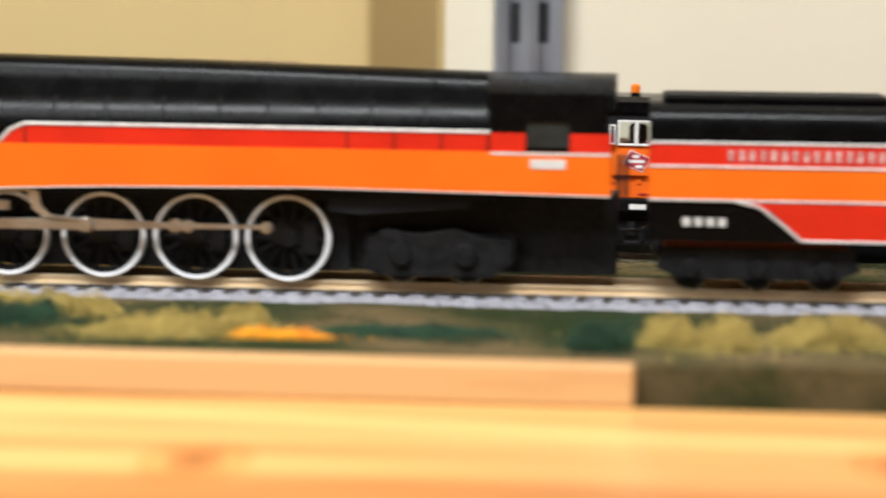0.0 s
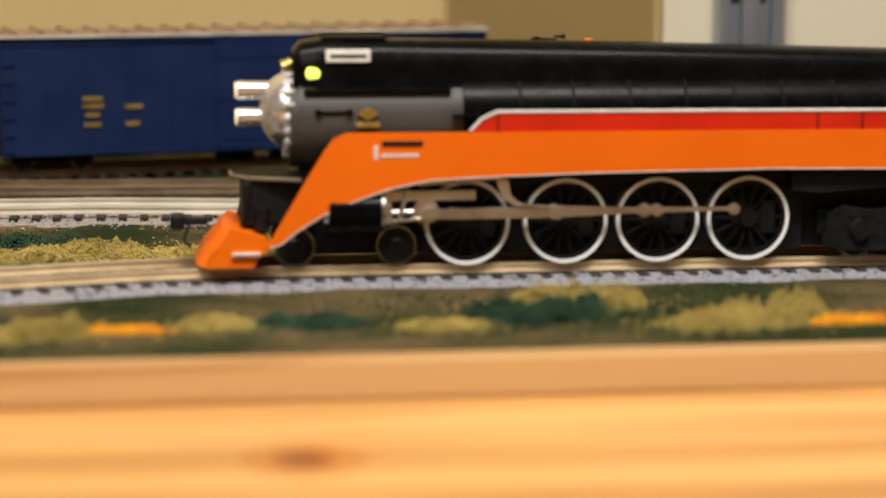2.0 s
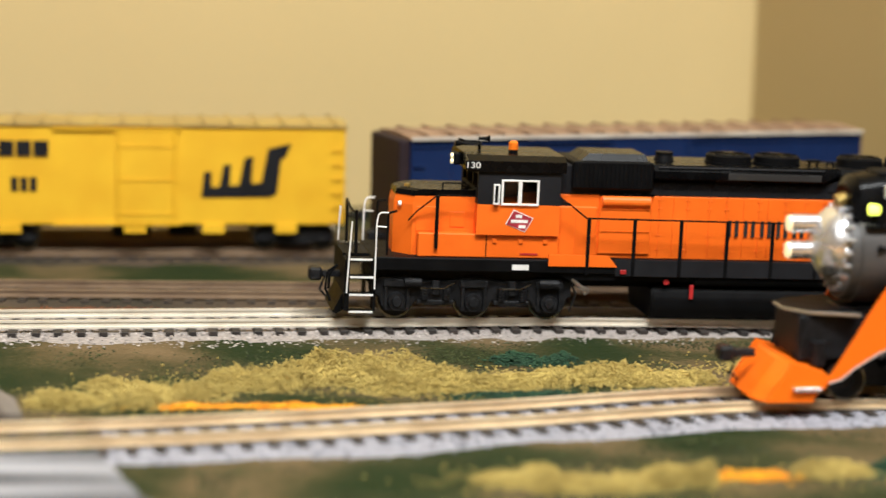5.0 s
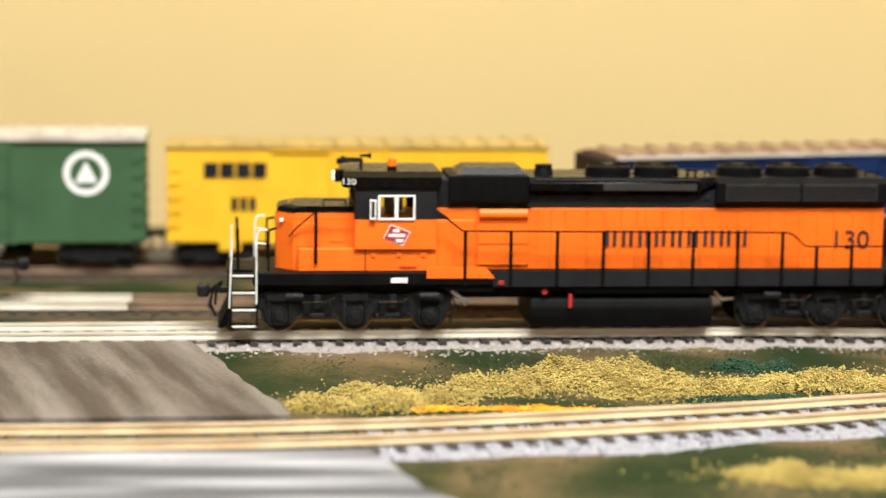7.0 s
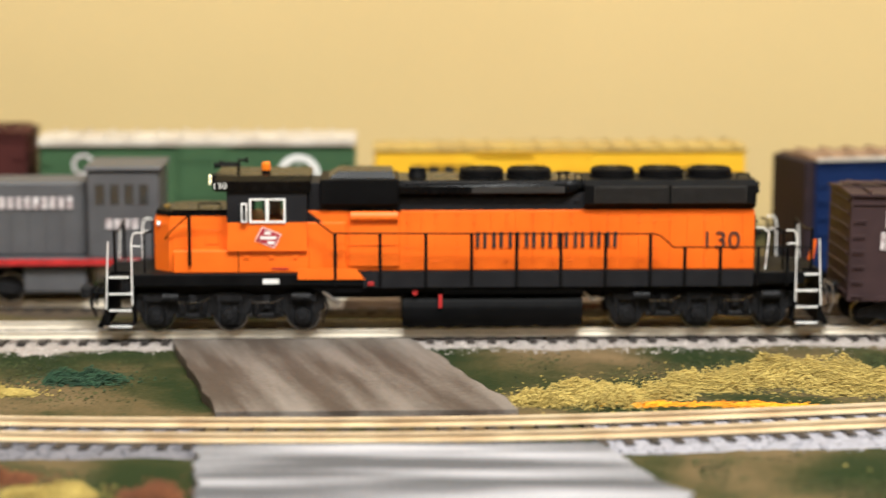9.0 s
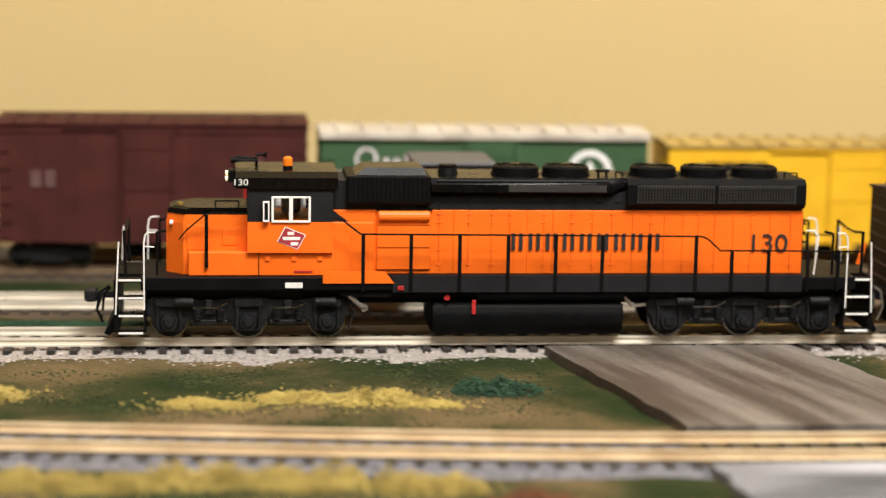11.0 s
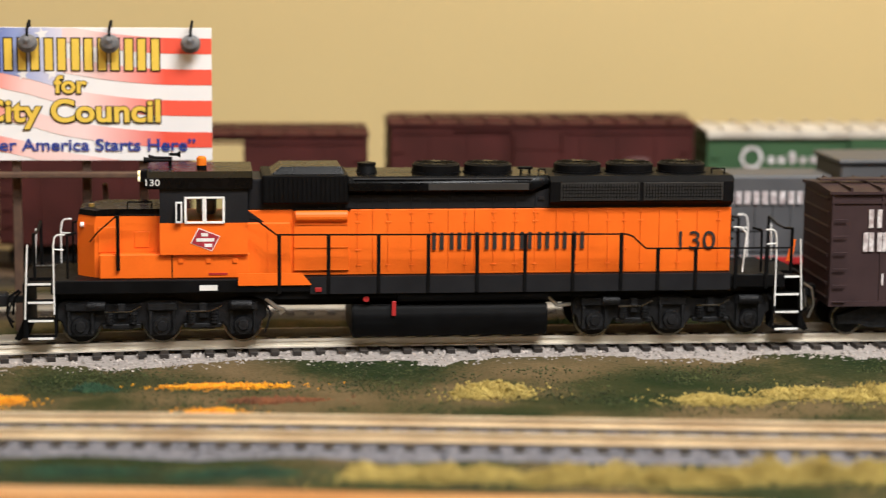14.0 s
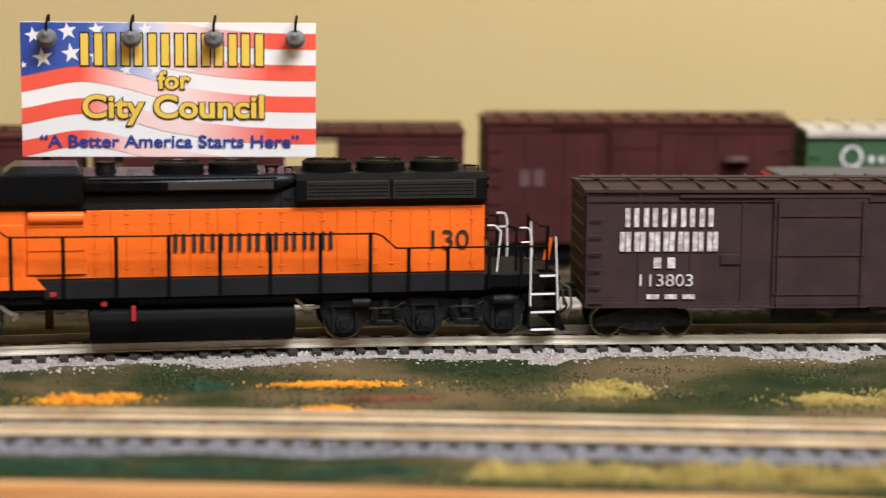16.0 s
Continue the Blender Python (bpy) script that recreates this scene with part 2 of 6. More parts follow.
AMBER = material("amber_beacon_plastic", (0.8, 0.19, 0.01), 0.2, dark=(0.6, 0.12, 0.005), scale=300, emit=0.12)
LAMPW = material("lit_headlight", (1.0, 0.86, 0.5), 0.2, dark=(1.0, 0.8, 0.42), emit=0.7)
LAMPY = material("lit_class_lamp", (0.9, 1.0, 0.12), 0.2, dark=(0.85, 0.95, 0.08), emit=2.5)
GOLD = material("brass_trim", (0.6, 0.42, 0.12), 0.3, metal=0.7, scale=200)
GLASS = material("dark_window_glass", (0.03, 0.035, 0.035), 0.06, dark=(0.02, 0.022, 0.022))
CABIN = material("pale_cab_interior", (0.45, 0.46, 0.42), 0.7, scale=400)
REDMARK = material("red_marking", (0.5, 0.02, 0.02), 0.5)
CRIMSON = material("crimson_emblem", (0.45, 0.03, 0.05), 0.5)
INK = material("black_lettering", (0.02, 0.018, 0.016), 0.6)
PALEINK = material("worn_white_lettering", (0.7, 0.66, 0.66), 0.6, dark=(0.35, 0.28, 0.28), scale=500, amount=0.25)
CARBROWN = material("boxcar_brown_paint", (0.046, 0.026, 0.027), 0.6, dark=(0.033, 0.019, 0.02), scale=120, bump=0.15, spec=0.2)
MAROON = material("freight_car_maroon", (0.066, 0.015, 0.013), 0.65, dark=(0.045, 0.011, 0.009), scale=80, spec=0.2)
YELLOW = material("reefer_yellow_paint", (0.78, 0.46, 0.012), 0.5, dark=(0.7, 0.38, 0.01), scale=60)
BLUE = material("boxcar_blue_paint", (0.006, 0.019, 0.075), 0.5, dark=(0.004, 0.014, 0.06), scale=60, spec=0.25)
GREEN = material("boxcar_green_paint", (0.05, 0.105, 0.046), 0.6, dark=(0.038, 0.084, 0.037), scale=60, spec=0.25)
ROOFW = material("weathered_white_roof", (0.55, 0.5, 0.42), 0.6, dark=(0.38, 0.33, 0.27), scale=80)
RUSTY = material("weathered_brown_roof", (0.3, 0.19, 0.11), 0.7, dark=(0.2, 0.12, 0.07), scale=120)
SWGREY = material("switcher_grey_paint", (0.085, 0.085, 0.09), 0.55, dark=(0.065, 0.065, 0.07), scale=80)
BRASSRAIL = material("tan_brass_rail", (0.84, 0.68, 0.45), 0.36, metal=0.2, dark=(0.6, 0.44, 0.26), scale=60, fine=1500)
NICKEL = material("nickel_silver_rail", (0.86, 0.8, 0.68), 0.3, metal=0.25, dark=(0.68, 0.61, 0.5), scale=60, fine=1500)
DULLRAIL = material("dull_rusty_rail", (0.3, 0.21, 0.13), 0.5, metal=0.2, dark=(0.17, 0.11, 0.07), scale=60, fine=1500)
TIE = material("dark_plastic_tie", (0.028, 0.02, 0.015), 0.65, dark=(0.015, 0.011, 0.009), scale=500, spread=0.4)
FADED = material("faded_car_marking", (0.12, 0.06, 0.058), 0.7, dark=(0.085, 0.035, 0.033), scale=300)
STRAWROOF = material("dusty_yellow_roof", (0.42, 0.29, 0.07), 0.6, dark=(0.3, 0.2, 0.06), scale=80)
BALLAST = material("grey_ballast", (0.45, 0.4, 0.365), 0.9, dark=(0.29, 0.255, 0.235), scale=700, island=True, spread=0.35, bump=0.4)
GRAVEL = material("blue_white_gravel", (0.29, 0.285, 0.315), 0.9, dark=(0.16, 0.157, 0.178), scale=700, island=True, spread=0.3, bump=0.4)
DARKGRAVEL = material("dark_blue_grey_gravel", (0.17, 0.165, 0.185), 0.9, dark=(0.085, 0.082, 0.095), scale=700, island=True, spread=0.4, bump=0.4)
EARTH = material("painted_earth", (0.07, 0.046, 0.026), 0.95, dark=(0.026, 0.02, 0.01), scale=22, amount=0.3, bump=0.6, fine=1800)
TURF = material("ground_foam_turf", (0.062, 0.07, 0.02), 0.95, dark=(0.022, 0.032, 0.009), scale=70, island=True, spread=0.45)
STRAW = material("straw_foliage_foam", (0.5, 0.385, 0.11), 0.95, dark=(0.33, 0.245, 0.06), scale=120, island=True, spread=0.2)
LEAFG = material("dark_green_foliage_foam", (0.028, 0.075, 0.035), 0.95, dark=(0.014, 0.04, 0.02), scale=150, island=True, spread=0.35)
FLOWER = material("orange_flower_foam", (0.85, 0.42, 0.01), 0.9, dark=(0.75, 0.27, 0.01), scale=150, island=True, spread=0.25)
RUSSET = material("russet_foliage_foam", (0.22, 0.08, 0.03), 0.95, dark=(0.12, 0.045, 0.02), scale=150, island=True, spread=0.35)
ROAD = streaky_material("grey_road_surface", (0.2, 0.175, 0.152), (0.06, 0.046, 0.036), (70, 7, 9), -14)
PLASTER = streaky_material("whitish_plaster_apron", (0.4, 0.4, 0.43), (0.08, 0.083, 0.093), (9, 85, 9), 3)
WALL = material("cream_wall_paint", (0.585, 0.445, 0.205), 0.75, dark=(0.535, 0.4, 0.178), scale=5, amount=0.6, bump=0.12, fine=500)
# darker copy of the cream: the return's shade is in its colour
SHADEDWALL = material("shaded_wall_paint", (0.46, 0.34, 0.145), 0.8, dark=(0.42, 0.305, 0.128), scale=5, amount=0.6, bump=0.12, fine=500)
PALEWALL = material("pale_wall_paint", (0.72, 0.66, 0.52), 0.75, dark=(0.67, 0.61, 0.47), scale=5, amount=0.6, bump=0.12, fine=500)
CEIL = material("ceiling_white", (0.75, 0.72, 0.66), 0.9, scale=6, amount=0.6)
CONCRETE = material("concrete_floor", (0.25, 0.22, 0.19), 0.85, scale=3, amount=0.5)
GALV = material("galvanised_upright", (0.42, 0.45, 0.5), 0.38, metal=0.7, dark=(0.33, 0.36, 0.41), scale=40)
DARKHOLE = material("dark_slot", (0.02, 0.02, 0.02), 0.9)
CREAM = material("cream_foam_roadbed", (0.62, 0.55, 0.42), 0.85, dark=(0.45, 0.38, 0.27), scale=40, bump=0.3)
SIGNWHITE = material("glossy_printed_card", (0.85, 0.83, 0.82), 0.3, dark=(0.8, 0.78, 0.77), scale=50, coat=0.3)
SIGNBLUE = material("printed_blue", (0.03, 0.06, 0.3), 0.3, dark=(0.025, 0.05, 0.25), scale=50, coat=0.3)
SIGNGOLD = material("printed_gold", (0.78, 0.55, 0.08), 0.3, dark=(0.74, 0.5, 0.07), scale=50, coat=0.3)
LAMPGREY = material("grey_sign_lamp_shade", (0.2, 0.2, 0.21), 0.45, metal=0.3)
TIMBER = material("brown_billboard_timber", (0.11, 0.06, 0.035), 0.8, dark=(0.06, 0.032, 0.02), scale=200)
PINE = wood_material("varnished_pine", (0.8, 0.47, 0.16), (0.42, 0.15, 0.028))
PINE2 = wood_material("planed_pine_strip", (0.62, 0.38, 0.17), (0.38, 0.16, 0.045), (6, 80, 80))



def scenery_material(name):
    """Painted ground: dark green, olive and earth in drifting patches, with fine grit."""
    m = bpy.data.materials.new(name)
    m.use_nodes = True
    nt = m.node_tree
    b = nt.nodes["Principled BSDF"]
    b.inputs["Roughness"].default_value, b.inputs["Specular IOR Level"].default_value = 0.95, 0.15
    co = nt.nodes.new("ShaderNodeTexCoord")
    a, f = nt.nodes.new("ShaderNodeTexNoise"), nt.nodes.new("ShaderNodeTexNoise")
    a.inputs["Scale"].default_value, a.inputs["Detail"].default_value = 19, 9
    f.inputs["Scale"].default_value, f.inputs["Detail"].default_value = 900, 4
    for n in (a, f):
        nt.links.new(co.outputs["Object"], n.inputs["Vector"])
    ma = nt.nodes.new("ShaderNodeMath")
    ma.operation = "MULTIPLY_ADD"
    ma.inputs[1].default_value = 0.22
    nt.links.new(f.outputs["Fac"], ma.inputs[0])
    nt.links.new(a.outputs["Fac"], ma.inputs[2])
    r = nt.nodes.new("ShaderNodeValToRGB")
    e = r.color_ramp.elements
    e[0].position, e[0].color = 0.50, (0.014, 0.024, 0.006, 1)
    e[1].position, e[1].color = 0.82, (0.16, 0.11, 0.055, 1)
    for p, c in ((0.59, (0.034, 0.037, 0.012, 1)), (0.66, (0.085, 0.065, 0.028, 1))):
        q = e.new(p)
        q.color = c
    nt.links.new(ma.outputs[0], r.inputs[0])
    nt.links.new(r.outputs[0], b.inputs["Base Color"])
    bp = nt.nodes.new("ShaderNodeBump")
    bp.inputs["Strength"].default_value, bp.inputs["Distance"].default_value = 0.7, 0.0008
    nt.links.new(f.outputs["Fac"], bp.inputs["Height"])
    nt.links.new(bp.outputs[0], b.inputs["Normal"])
    return m


SCENERY = scenery_material("painted_scenery")


# ---- mesh helpers: sizes in millimetres ----
def box(bm, x0, x1, y0, y1, z0, z1, bev=0.0, seg=1):
    vs = bmesh.ops.create_cube(bm, size=1)["verts"]
    for v in vs:
        v.co = (x0 + (v.co.x + 0.5) * (x1 - x0), y0 + (v.co.y + 0.5) * (y1 - y0), z0 + (v.co.z + 0.5) * (z1 - z0))
    if bev:
        es = list({e for v in vs for e in v.link_edges})
        bmesh.ops.bevel(bm, geom=es, offset=bev, segments=seg, affect="EDGES", profile=0.5)
    return bm


def tube(bm, p, q, r, n=10, r2=None):
    p, q = Vector(p), Vector(q)
    d = q - p
    m = Matrix.Translation((p + q) / 2) @ d.to_track_quat("Z", "Y").to_matrix().to_4x4()
    bmesh.ops.create_cone(bm, cap_ends=True, segments=n, radius1=r, radius2=r if r2 is None else r2, depth=d.length, matrix=m)
    return bm


def pipe(bm, pts, r, n=6):
    for a, b in zip(pts[:-1], pts[1:]):
        tube(bm, a, b, r, n)
    return bm


def plate(bm, pts, y0, y1):
    """A profile in x, z, drawn out from y0 to y1."""
    a = [bm.verts.new((x, y0, z)) for x, z in pts]
    b = [bm.verts.new((x, y1, z)) for x, z in pts]
    n = len(pts)
    bm.faces.new(a)
    bm.faces.new(b[::-1])
    for i in range(n):
        bm.faces.new((a[i], b[i], b[(i + 1) % n], a[(i + 1) % n]))
    bmesh.ops.recalc_face_normals(bm, faces=bm.faces[:])
    return bm


def loft(bm, sections):
    """Rings of equal count, joined one to the next and capped."""
    rings = [[bm.verts.new(p) for p in s] for s in sections]
    n = len(rings[0])
    for a, b in zip(rings[:-1], rings[1:]):
        for i in range(n):
            bm.faces.new((a[i], a[(i + 1) % n], b[(i + 1) % n], b[i]))
    bm.faces.new(rings[0][::-1])
    bm.faces.new(rings[-1])
    bmesh.ops.recalc_face_normals(bm, faces=bm.faces[:])
    return bm


def ring(bm, c, r0, r1, y0, y1, n=32):
    """A flat ring round the y axis."""
    v = [[bm.verts.new((c[0] + r * math.cos(2 * math.pi * i / n), y, c[1] + r * math.sin(2 * math.pi * i / n))) for i in range(n)]
         for r, y in ((r0, y0), (r1, y0), (r1, y1), (r0, y1))]
    for k in range(4):
        for i in range(n):
            bm.faces.new((v[k][i], v[k][(i + 1) % n], v[(k + 1) % 4][(i + 1) % n], v[(k + 1) % 4][i]))
    bmesh.ops.recalc_face_normals(bm, faces=bm.faces[:])
    return bm


def made(bm, name, mat, smooth=False, scale=0.001):
    if scale != 1:
        bmesh.ops.scale(bm, vec=(scale,) * 3, verts=bm.verts[:])
    me = bpy.data.meshes.new(name)
    bm.to_mesh(me)
    bm.free()
    me.materials.append(mat)
    if smooth:
        for p in me.polygons:
            p.use_smooth = True
        me.set_sharp_from_angle(angle=radians(35))
    return me


def part(name, bm, mat, parent, label="", smooth=False, scale=0.001):
    ob = new(name, made(bm, name, mat, smooth, scale))
    ob.parent = parent
    if label:
        ob["label"] = label
    return ob


def again(ob, m):
    """One more of a part, on the same mesh and under the same thing."""
    o = ob.copy()
    scene.collection.objects.link(o)
    o.matrix_basis = m
    return o


def shift(x=0, y=0, z=0, rz=0):
    return pose(x / 1000, y / 1000, z / 1000, 0, 0, rz)


def thing(name, label, category, m=None, group="", kind=""):
    ob = tagged(new(name), label, category, group, kind)
    if m is not None:
        ob.matrix_world = m
    return ob


def mesh_thing(name, bm, mat, label, category="", kind="", m=None, smooth=False, scale=0.001, group=""):
    ob = tagged(new(name, made(bm, name, mat, smooth, scale)), label, category, group, kind)
    if m is not None:
        ob.matrix_world = m
    return ob


def letters(text, size, mat, name, parent, x, y, z, depth=0.25, wide=1.0, label="", across=0.0, bold=0.0):
    """Words standing in the x, z plane and facing -y, from the built-in font; x, z is the middle. across: the width that they fill."""
    cu = bpy.data.curves.new(name, "FONT")
    cu.body, cu.size, cu.align_x, cu.align_y, cu.extrude, cu.offset = text, size, "CENTER", "CENTER", depth / 2, bold
    tmp = bpy.data.objects.new(name, cu)
    scene.collection.objects.link(tmp)
    me = bpy.data.meshes.new_from_object(tmp.evaluated_get(bpy.context.evaluated_depsgraph_get()))
    bpy.data.objects.remove(tmp)
    if across:
        xs = [v.co.x for v in me.vertices]
        wide = across / (max(xs) - min(xs))
    me.transform(Matrix.Scale(0.001, 4) @ Matrix.Translation((x, y, z)) @ Matrix.Rotation(radians(90), 4, "X") @ Matrix.Diagonal((wide, 1, 1, 1)))
    me.materials.clear()
    me.materials.append(mat)
    ob = new(name, me)
    ob.parent = parent
    if label:
        ob["label"] = label
    return ob


def bars(name, mat, parent, x0, x1, y, z0, z1, count, gap=0.25, depth=0.2, hollow=0.0):
    """A name shown as plain upright bars of the letters' size; hollow: the stroke of a pair of bars for each letter."""
    step = (x1 - x0) / count
    for i in range(count):
        a, b = x0 + i * step + step * gap / 2, x0 + (i + 1) * step - step * gap / 2
        for p, q in ((a, a + hollow), (b - hollow, b)) if hollow else ((a, b),):
            part(name, box(bmesh.new(), p, q, y - depth, y, z0, z1), mat, parent)


# ---- the room ----
def slab(name, x0, x1, y0, y1, z0, z1, mat, label, kind="structure"):
    return mesh_thing(name, box(bmesh.new(), x0, x1, y0, y1, z0, z1), mat, label, kind=kind, scale=1)


WALL_Y, COLUMN_X, COLUMN_Y, CORNER_X = 0.368, 0.4357, 0.182, 0.3865
slab("wall_north", -2.0, CORNER_X, WALL_Y, WALL_Y + 0.1, -1.0, 1.3, WALL, "cream painted wall behind the model railway")
# the slanting return, its shade painted on as a darker tan
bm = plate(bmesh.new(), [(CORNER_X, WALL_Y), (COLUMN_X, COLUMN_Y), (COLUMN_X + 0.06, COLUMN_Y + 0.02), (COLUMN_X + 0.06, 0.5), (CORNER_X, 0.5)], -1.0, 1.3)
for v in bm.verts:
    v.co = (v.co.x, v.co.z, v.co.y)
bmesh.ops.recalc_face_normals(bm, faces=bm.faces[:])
mesh_thing("wall_return", bm, SHADEDWALL, "side of the wall that juts out, with its shade painted in as tan", kind="structure", scale=1)
slab("wall_northeast", COLUMN_X + 0.003, 2.2, COLUMN_Y - 0.003, COLUMN_Y + 0.016, -1.0, 1.3, PALEWALL, "pale painted wall that juts into the room")
slab("wall_south", -2.0, 2.2, -2.5, -2.4, -1.0, 1.3, WALL, "cream painted wall of the room")
slab("wall_west", -2.1, -2.0, -2.5, 0.5, -1.0, 1.3, WALL, "cream painted wall of the room")
slab("wall_east", 2.2, 2.3, -2.5, 0.5, -1.0, 1.3, PALEWALL, "pale painted wall of the room")
slab("ceiling", -2.1, 2.3, -2.5, 0.5, 1.3, 1.4, CEIL, "white ceiling of the room")
slab("floor", -2.1, 2.3, -2.5, 0.5, -1.1, -1.0, CONCRETE, "grey concrete floor of the room")

# shelf upright with two rows of slots
upright = thing("shelf_upright", "grey galvanised double-slot shelf upright fixed to the pale wall", "shelf upright", pose(0.4685, COLUMN_Y - 0.003, 0))
bm = bmesh.new()
for x0, x1, y0 in ((-12, -9.4, -9), (-1.4, 1.4, -9), (9.4, 12, -9)):
    box(bm, x0, x1, y0, 0, -60, 1290, 0.4)
box(bm, -9.4, 9.4, -2.0, 0, -60, 1290)
part("channel", bm, GALV, upright)
bm = bmesh.new()
for x0, x1 in ((-9.4, -7.8), (-3.0, -1.4), (1.4, 3.0), (7.8, 9.4)):
    box(bm, x0, x1, -7.5, -1.9, -60, 1290)
part("lip", bm, GALV, upright)
slot = part("slot", box(bmesh.new(), -1.9, 1.9, -2.25, -1.95, 26, 40, 0.1), DARKHOLE, upright)
slot.matrix_basis = shift(-4.7)
for k in range(0, 12):
    for x in (-4.7, 4.7):
        if k or x > 0:
            again(slot, shift(x, 0, 32 * k))


# ---- the layout: ground sheet, road, roadbed ----
def rail_path(points):
    xs, ys = [p[0] for p in points], [p[1] for p in points]
    slopes = [0.0] * len(xs)
    for i in range(1, len(xs) - 1):
        slopes[i] = (ys[i + 1] - ys[i - 1]) / (xs[i + 1] - xs[i - 1])

    def y(x):
        if x <= xs[0]:
            return ys[0]
        if x >= xs[-1]:
            return ys[-1]
        i = max(k for k in range(len(xs)) if xs[k] <= x)
        i = min(i, len(xs) - 2)
        h = xs[i + 1] - xs[i]
        t = (x - xs[i]) / h
        return ((2 * t**3 - 3 * t**2 + 1) * ys[i] + (t**3 - 2 * t**2 + t) * h * slopes[i]
                + (-2 * t**3 + 3 * t**2) * ys[i + 1] + (t**3 - t**2) * h * slopes[i + 1])
    return y


def main_y(x):
    """The line on which the diesel runs: straight, then a wide curve towards the aisle."""
    return 0.111 if x > -0.19 else 0.111 - min((-0.19 - x), 0.5) ** 2 / 2.2


def main_z(x):
    """The main line climbs a slight grade from the east."""
    s = min(max((x - 0.24) / 0.27, 0.0), 1.1)
    return -0.0078 * s * (0.6 + 0.4 * min(s, 1.0))


front_y = rail_path([(-0.9, 0.012), (-0.45, 0.01), (-0.32, 0.004), (-0.23, -0.004), (-0.12, -0.017), (-0.02, -0.027), (0.09, -0.028), (0.2, -0.014), (0.26, -0.002), (0.3, 0.0), (0.9, 0.0)])
spur_y = rail_path([(-0.9, 0.17), (-0.4, 0.175), (0.0, 0.166), (0.25, 0.152), (0.42, 0.15), (0.9, 0.15)])
yard_y = rail_path([(-0.9, 0.241), (0.9, 0.241)])
blue_y = lambda x: 0.2124 + (x - 0.2908) * math.tan(radians(12))
edge_y = rail_path([(-0.9, -0.02), (-0.45, -0.03), (-0.32, -0.041), (-0.2, -0.056), (-0.12, -0.07), (-0.04, -0.1), (0.06, -0.118), (0.14, -0.112), (0.2, -0.099), (0.3, -0.0955), (0.9, -0.0955)])

# one sheet of scenery base with a gentle unevenness
bm = bmesh.new()
NX, NY = 360, 90
grid = []
for i in range(NX + 1):
    x = -0.9 + 1.8 * i / NX
    row = []
    for j in range(NY + 1):
        v = j / NY
        y = edge_y(x) + (0.367 - edge_y(x)) * v
        dz = noise.noise((x * 40, y * 40, 0)) * 0.0009 + noise.noise((x * 160, y * 160, 3)) * 0.0004
        keep = min(abs(y - main_y(x)), abs(y - front_y(x)))
        dip = main_z(x) * min(1, max(0, (0.062 - abs(y - main_y(x) - 0.02)) / 0.03))
        row.append(bm.verts.new((x, y, -0.0042 + dip + dz * min(1, max(0, (keep - 0.012) * 60)))))
    grid.append(row)
for i in range(NX):
    for j in range(NY):
        bm.faces.new((grid[i][j], grid[i + 1][j], grid[i + 1][j + 1], grid[i][j + 1]))
for i in range(NX):
    a, b = grid[i][0], grid[i + 1][0]
    c, d = bm.verts.new((b.co.x, b.co.y - 0.0004, -0.014)), bm.verts.new((a.co.x, a.co.y - 0.0004, -0.014))
    bm.faces.new((a, d, c, b))
mesh_thing("ground", bm, SCENERY, "brown and dark green painted scenery base", kind="structure", smooth=True, scale=1)

# pine bench boards in front
slab("bench_board", -1.5, 1.5, -0.36, -0.1025, -0.034, -0.0125, PINE, "varnished pine board along the front of the layout")
slab("bench_frame", -1.5, 1.5, -0.1015, 0.368, -0.06, -0.0145, PINE2, "pine framing under the scenery base")
bm = bmesh.new()
box(bm, -0.9, 0.507, -0.1030, -0.0960, -0.0124, -0.0035, 0.0006, 2)
for v in bm.verts:
    if v.co.x < 0.2:
        v.co.x = 0.165
mesh_thing("pine_strip", bm, PINE2, "light pine edging strip along the scenery edge", "edging strip", scale=1)
bm = bmesh.new()
prev = None
for i in range(41):
    x = -0.9 + 0.83 * i / 40
    e = edge_y(x)
    cur = [bm.verts.new((x, e - 0.007, -0.0124)), bm.verts.new((x, e - 0.007, -0.0040)), bm.verts.new((x, e - 0.0006, -0.0040)), bm.verts.new((x, e - 0.0006, -0.0124))]
    if prev:
        for k in range(4):
            bm.faces.new((prev[k], cur[k], cur[(k + 1) % 4], prev[(k + 1) % 4]))
    prev = cur
bmesh.ops.recalc_face_normals(bm, faces=bm.faces[:])
mesh_thing("curved_edging", bm, PINE2, "orange-brown wooden edging along the curved scenery edge", "edging strip", scale=1)


def quad_strip(bm, pts_left, pts_right, z, thick):
    top = [(bm.verts.new((*a, z)), bm.verts.new((*b, z))) for a, b in zip(pts_left, pts_right)]
    low = [(bm.verts.new((*a, z - thick)), bm.verts.new((*b, z - thick))) for a, b in zip(pts_left, pts_right)]
    for i in range(len(top) - 1):
        bm.faces.new((top[i][0], top[i][1], top[i + 1][1], top[i + 1][0]))
        bm.faces.new((top[i][0], top[i + 1][0], low[i + 1][0], low[i][0]))
        bm.faces.new((top[i][1], low[i][1], low[i + 1][1], top[i + 1][1]))
    bm.faces.new((top[0][0], low[0][0], low[0][1], top[0][1]))
    bm.faces.new((top[-1][0], top[-1][1], low[-1][1], low[-1][0]))
    bmesh.ops.recalc_face_normals(bm, faces=bm.faces[:])
    return bm


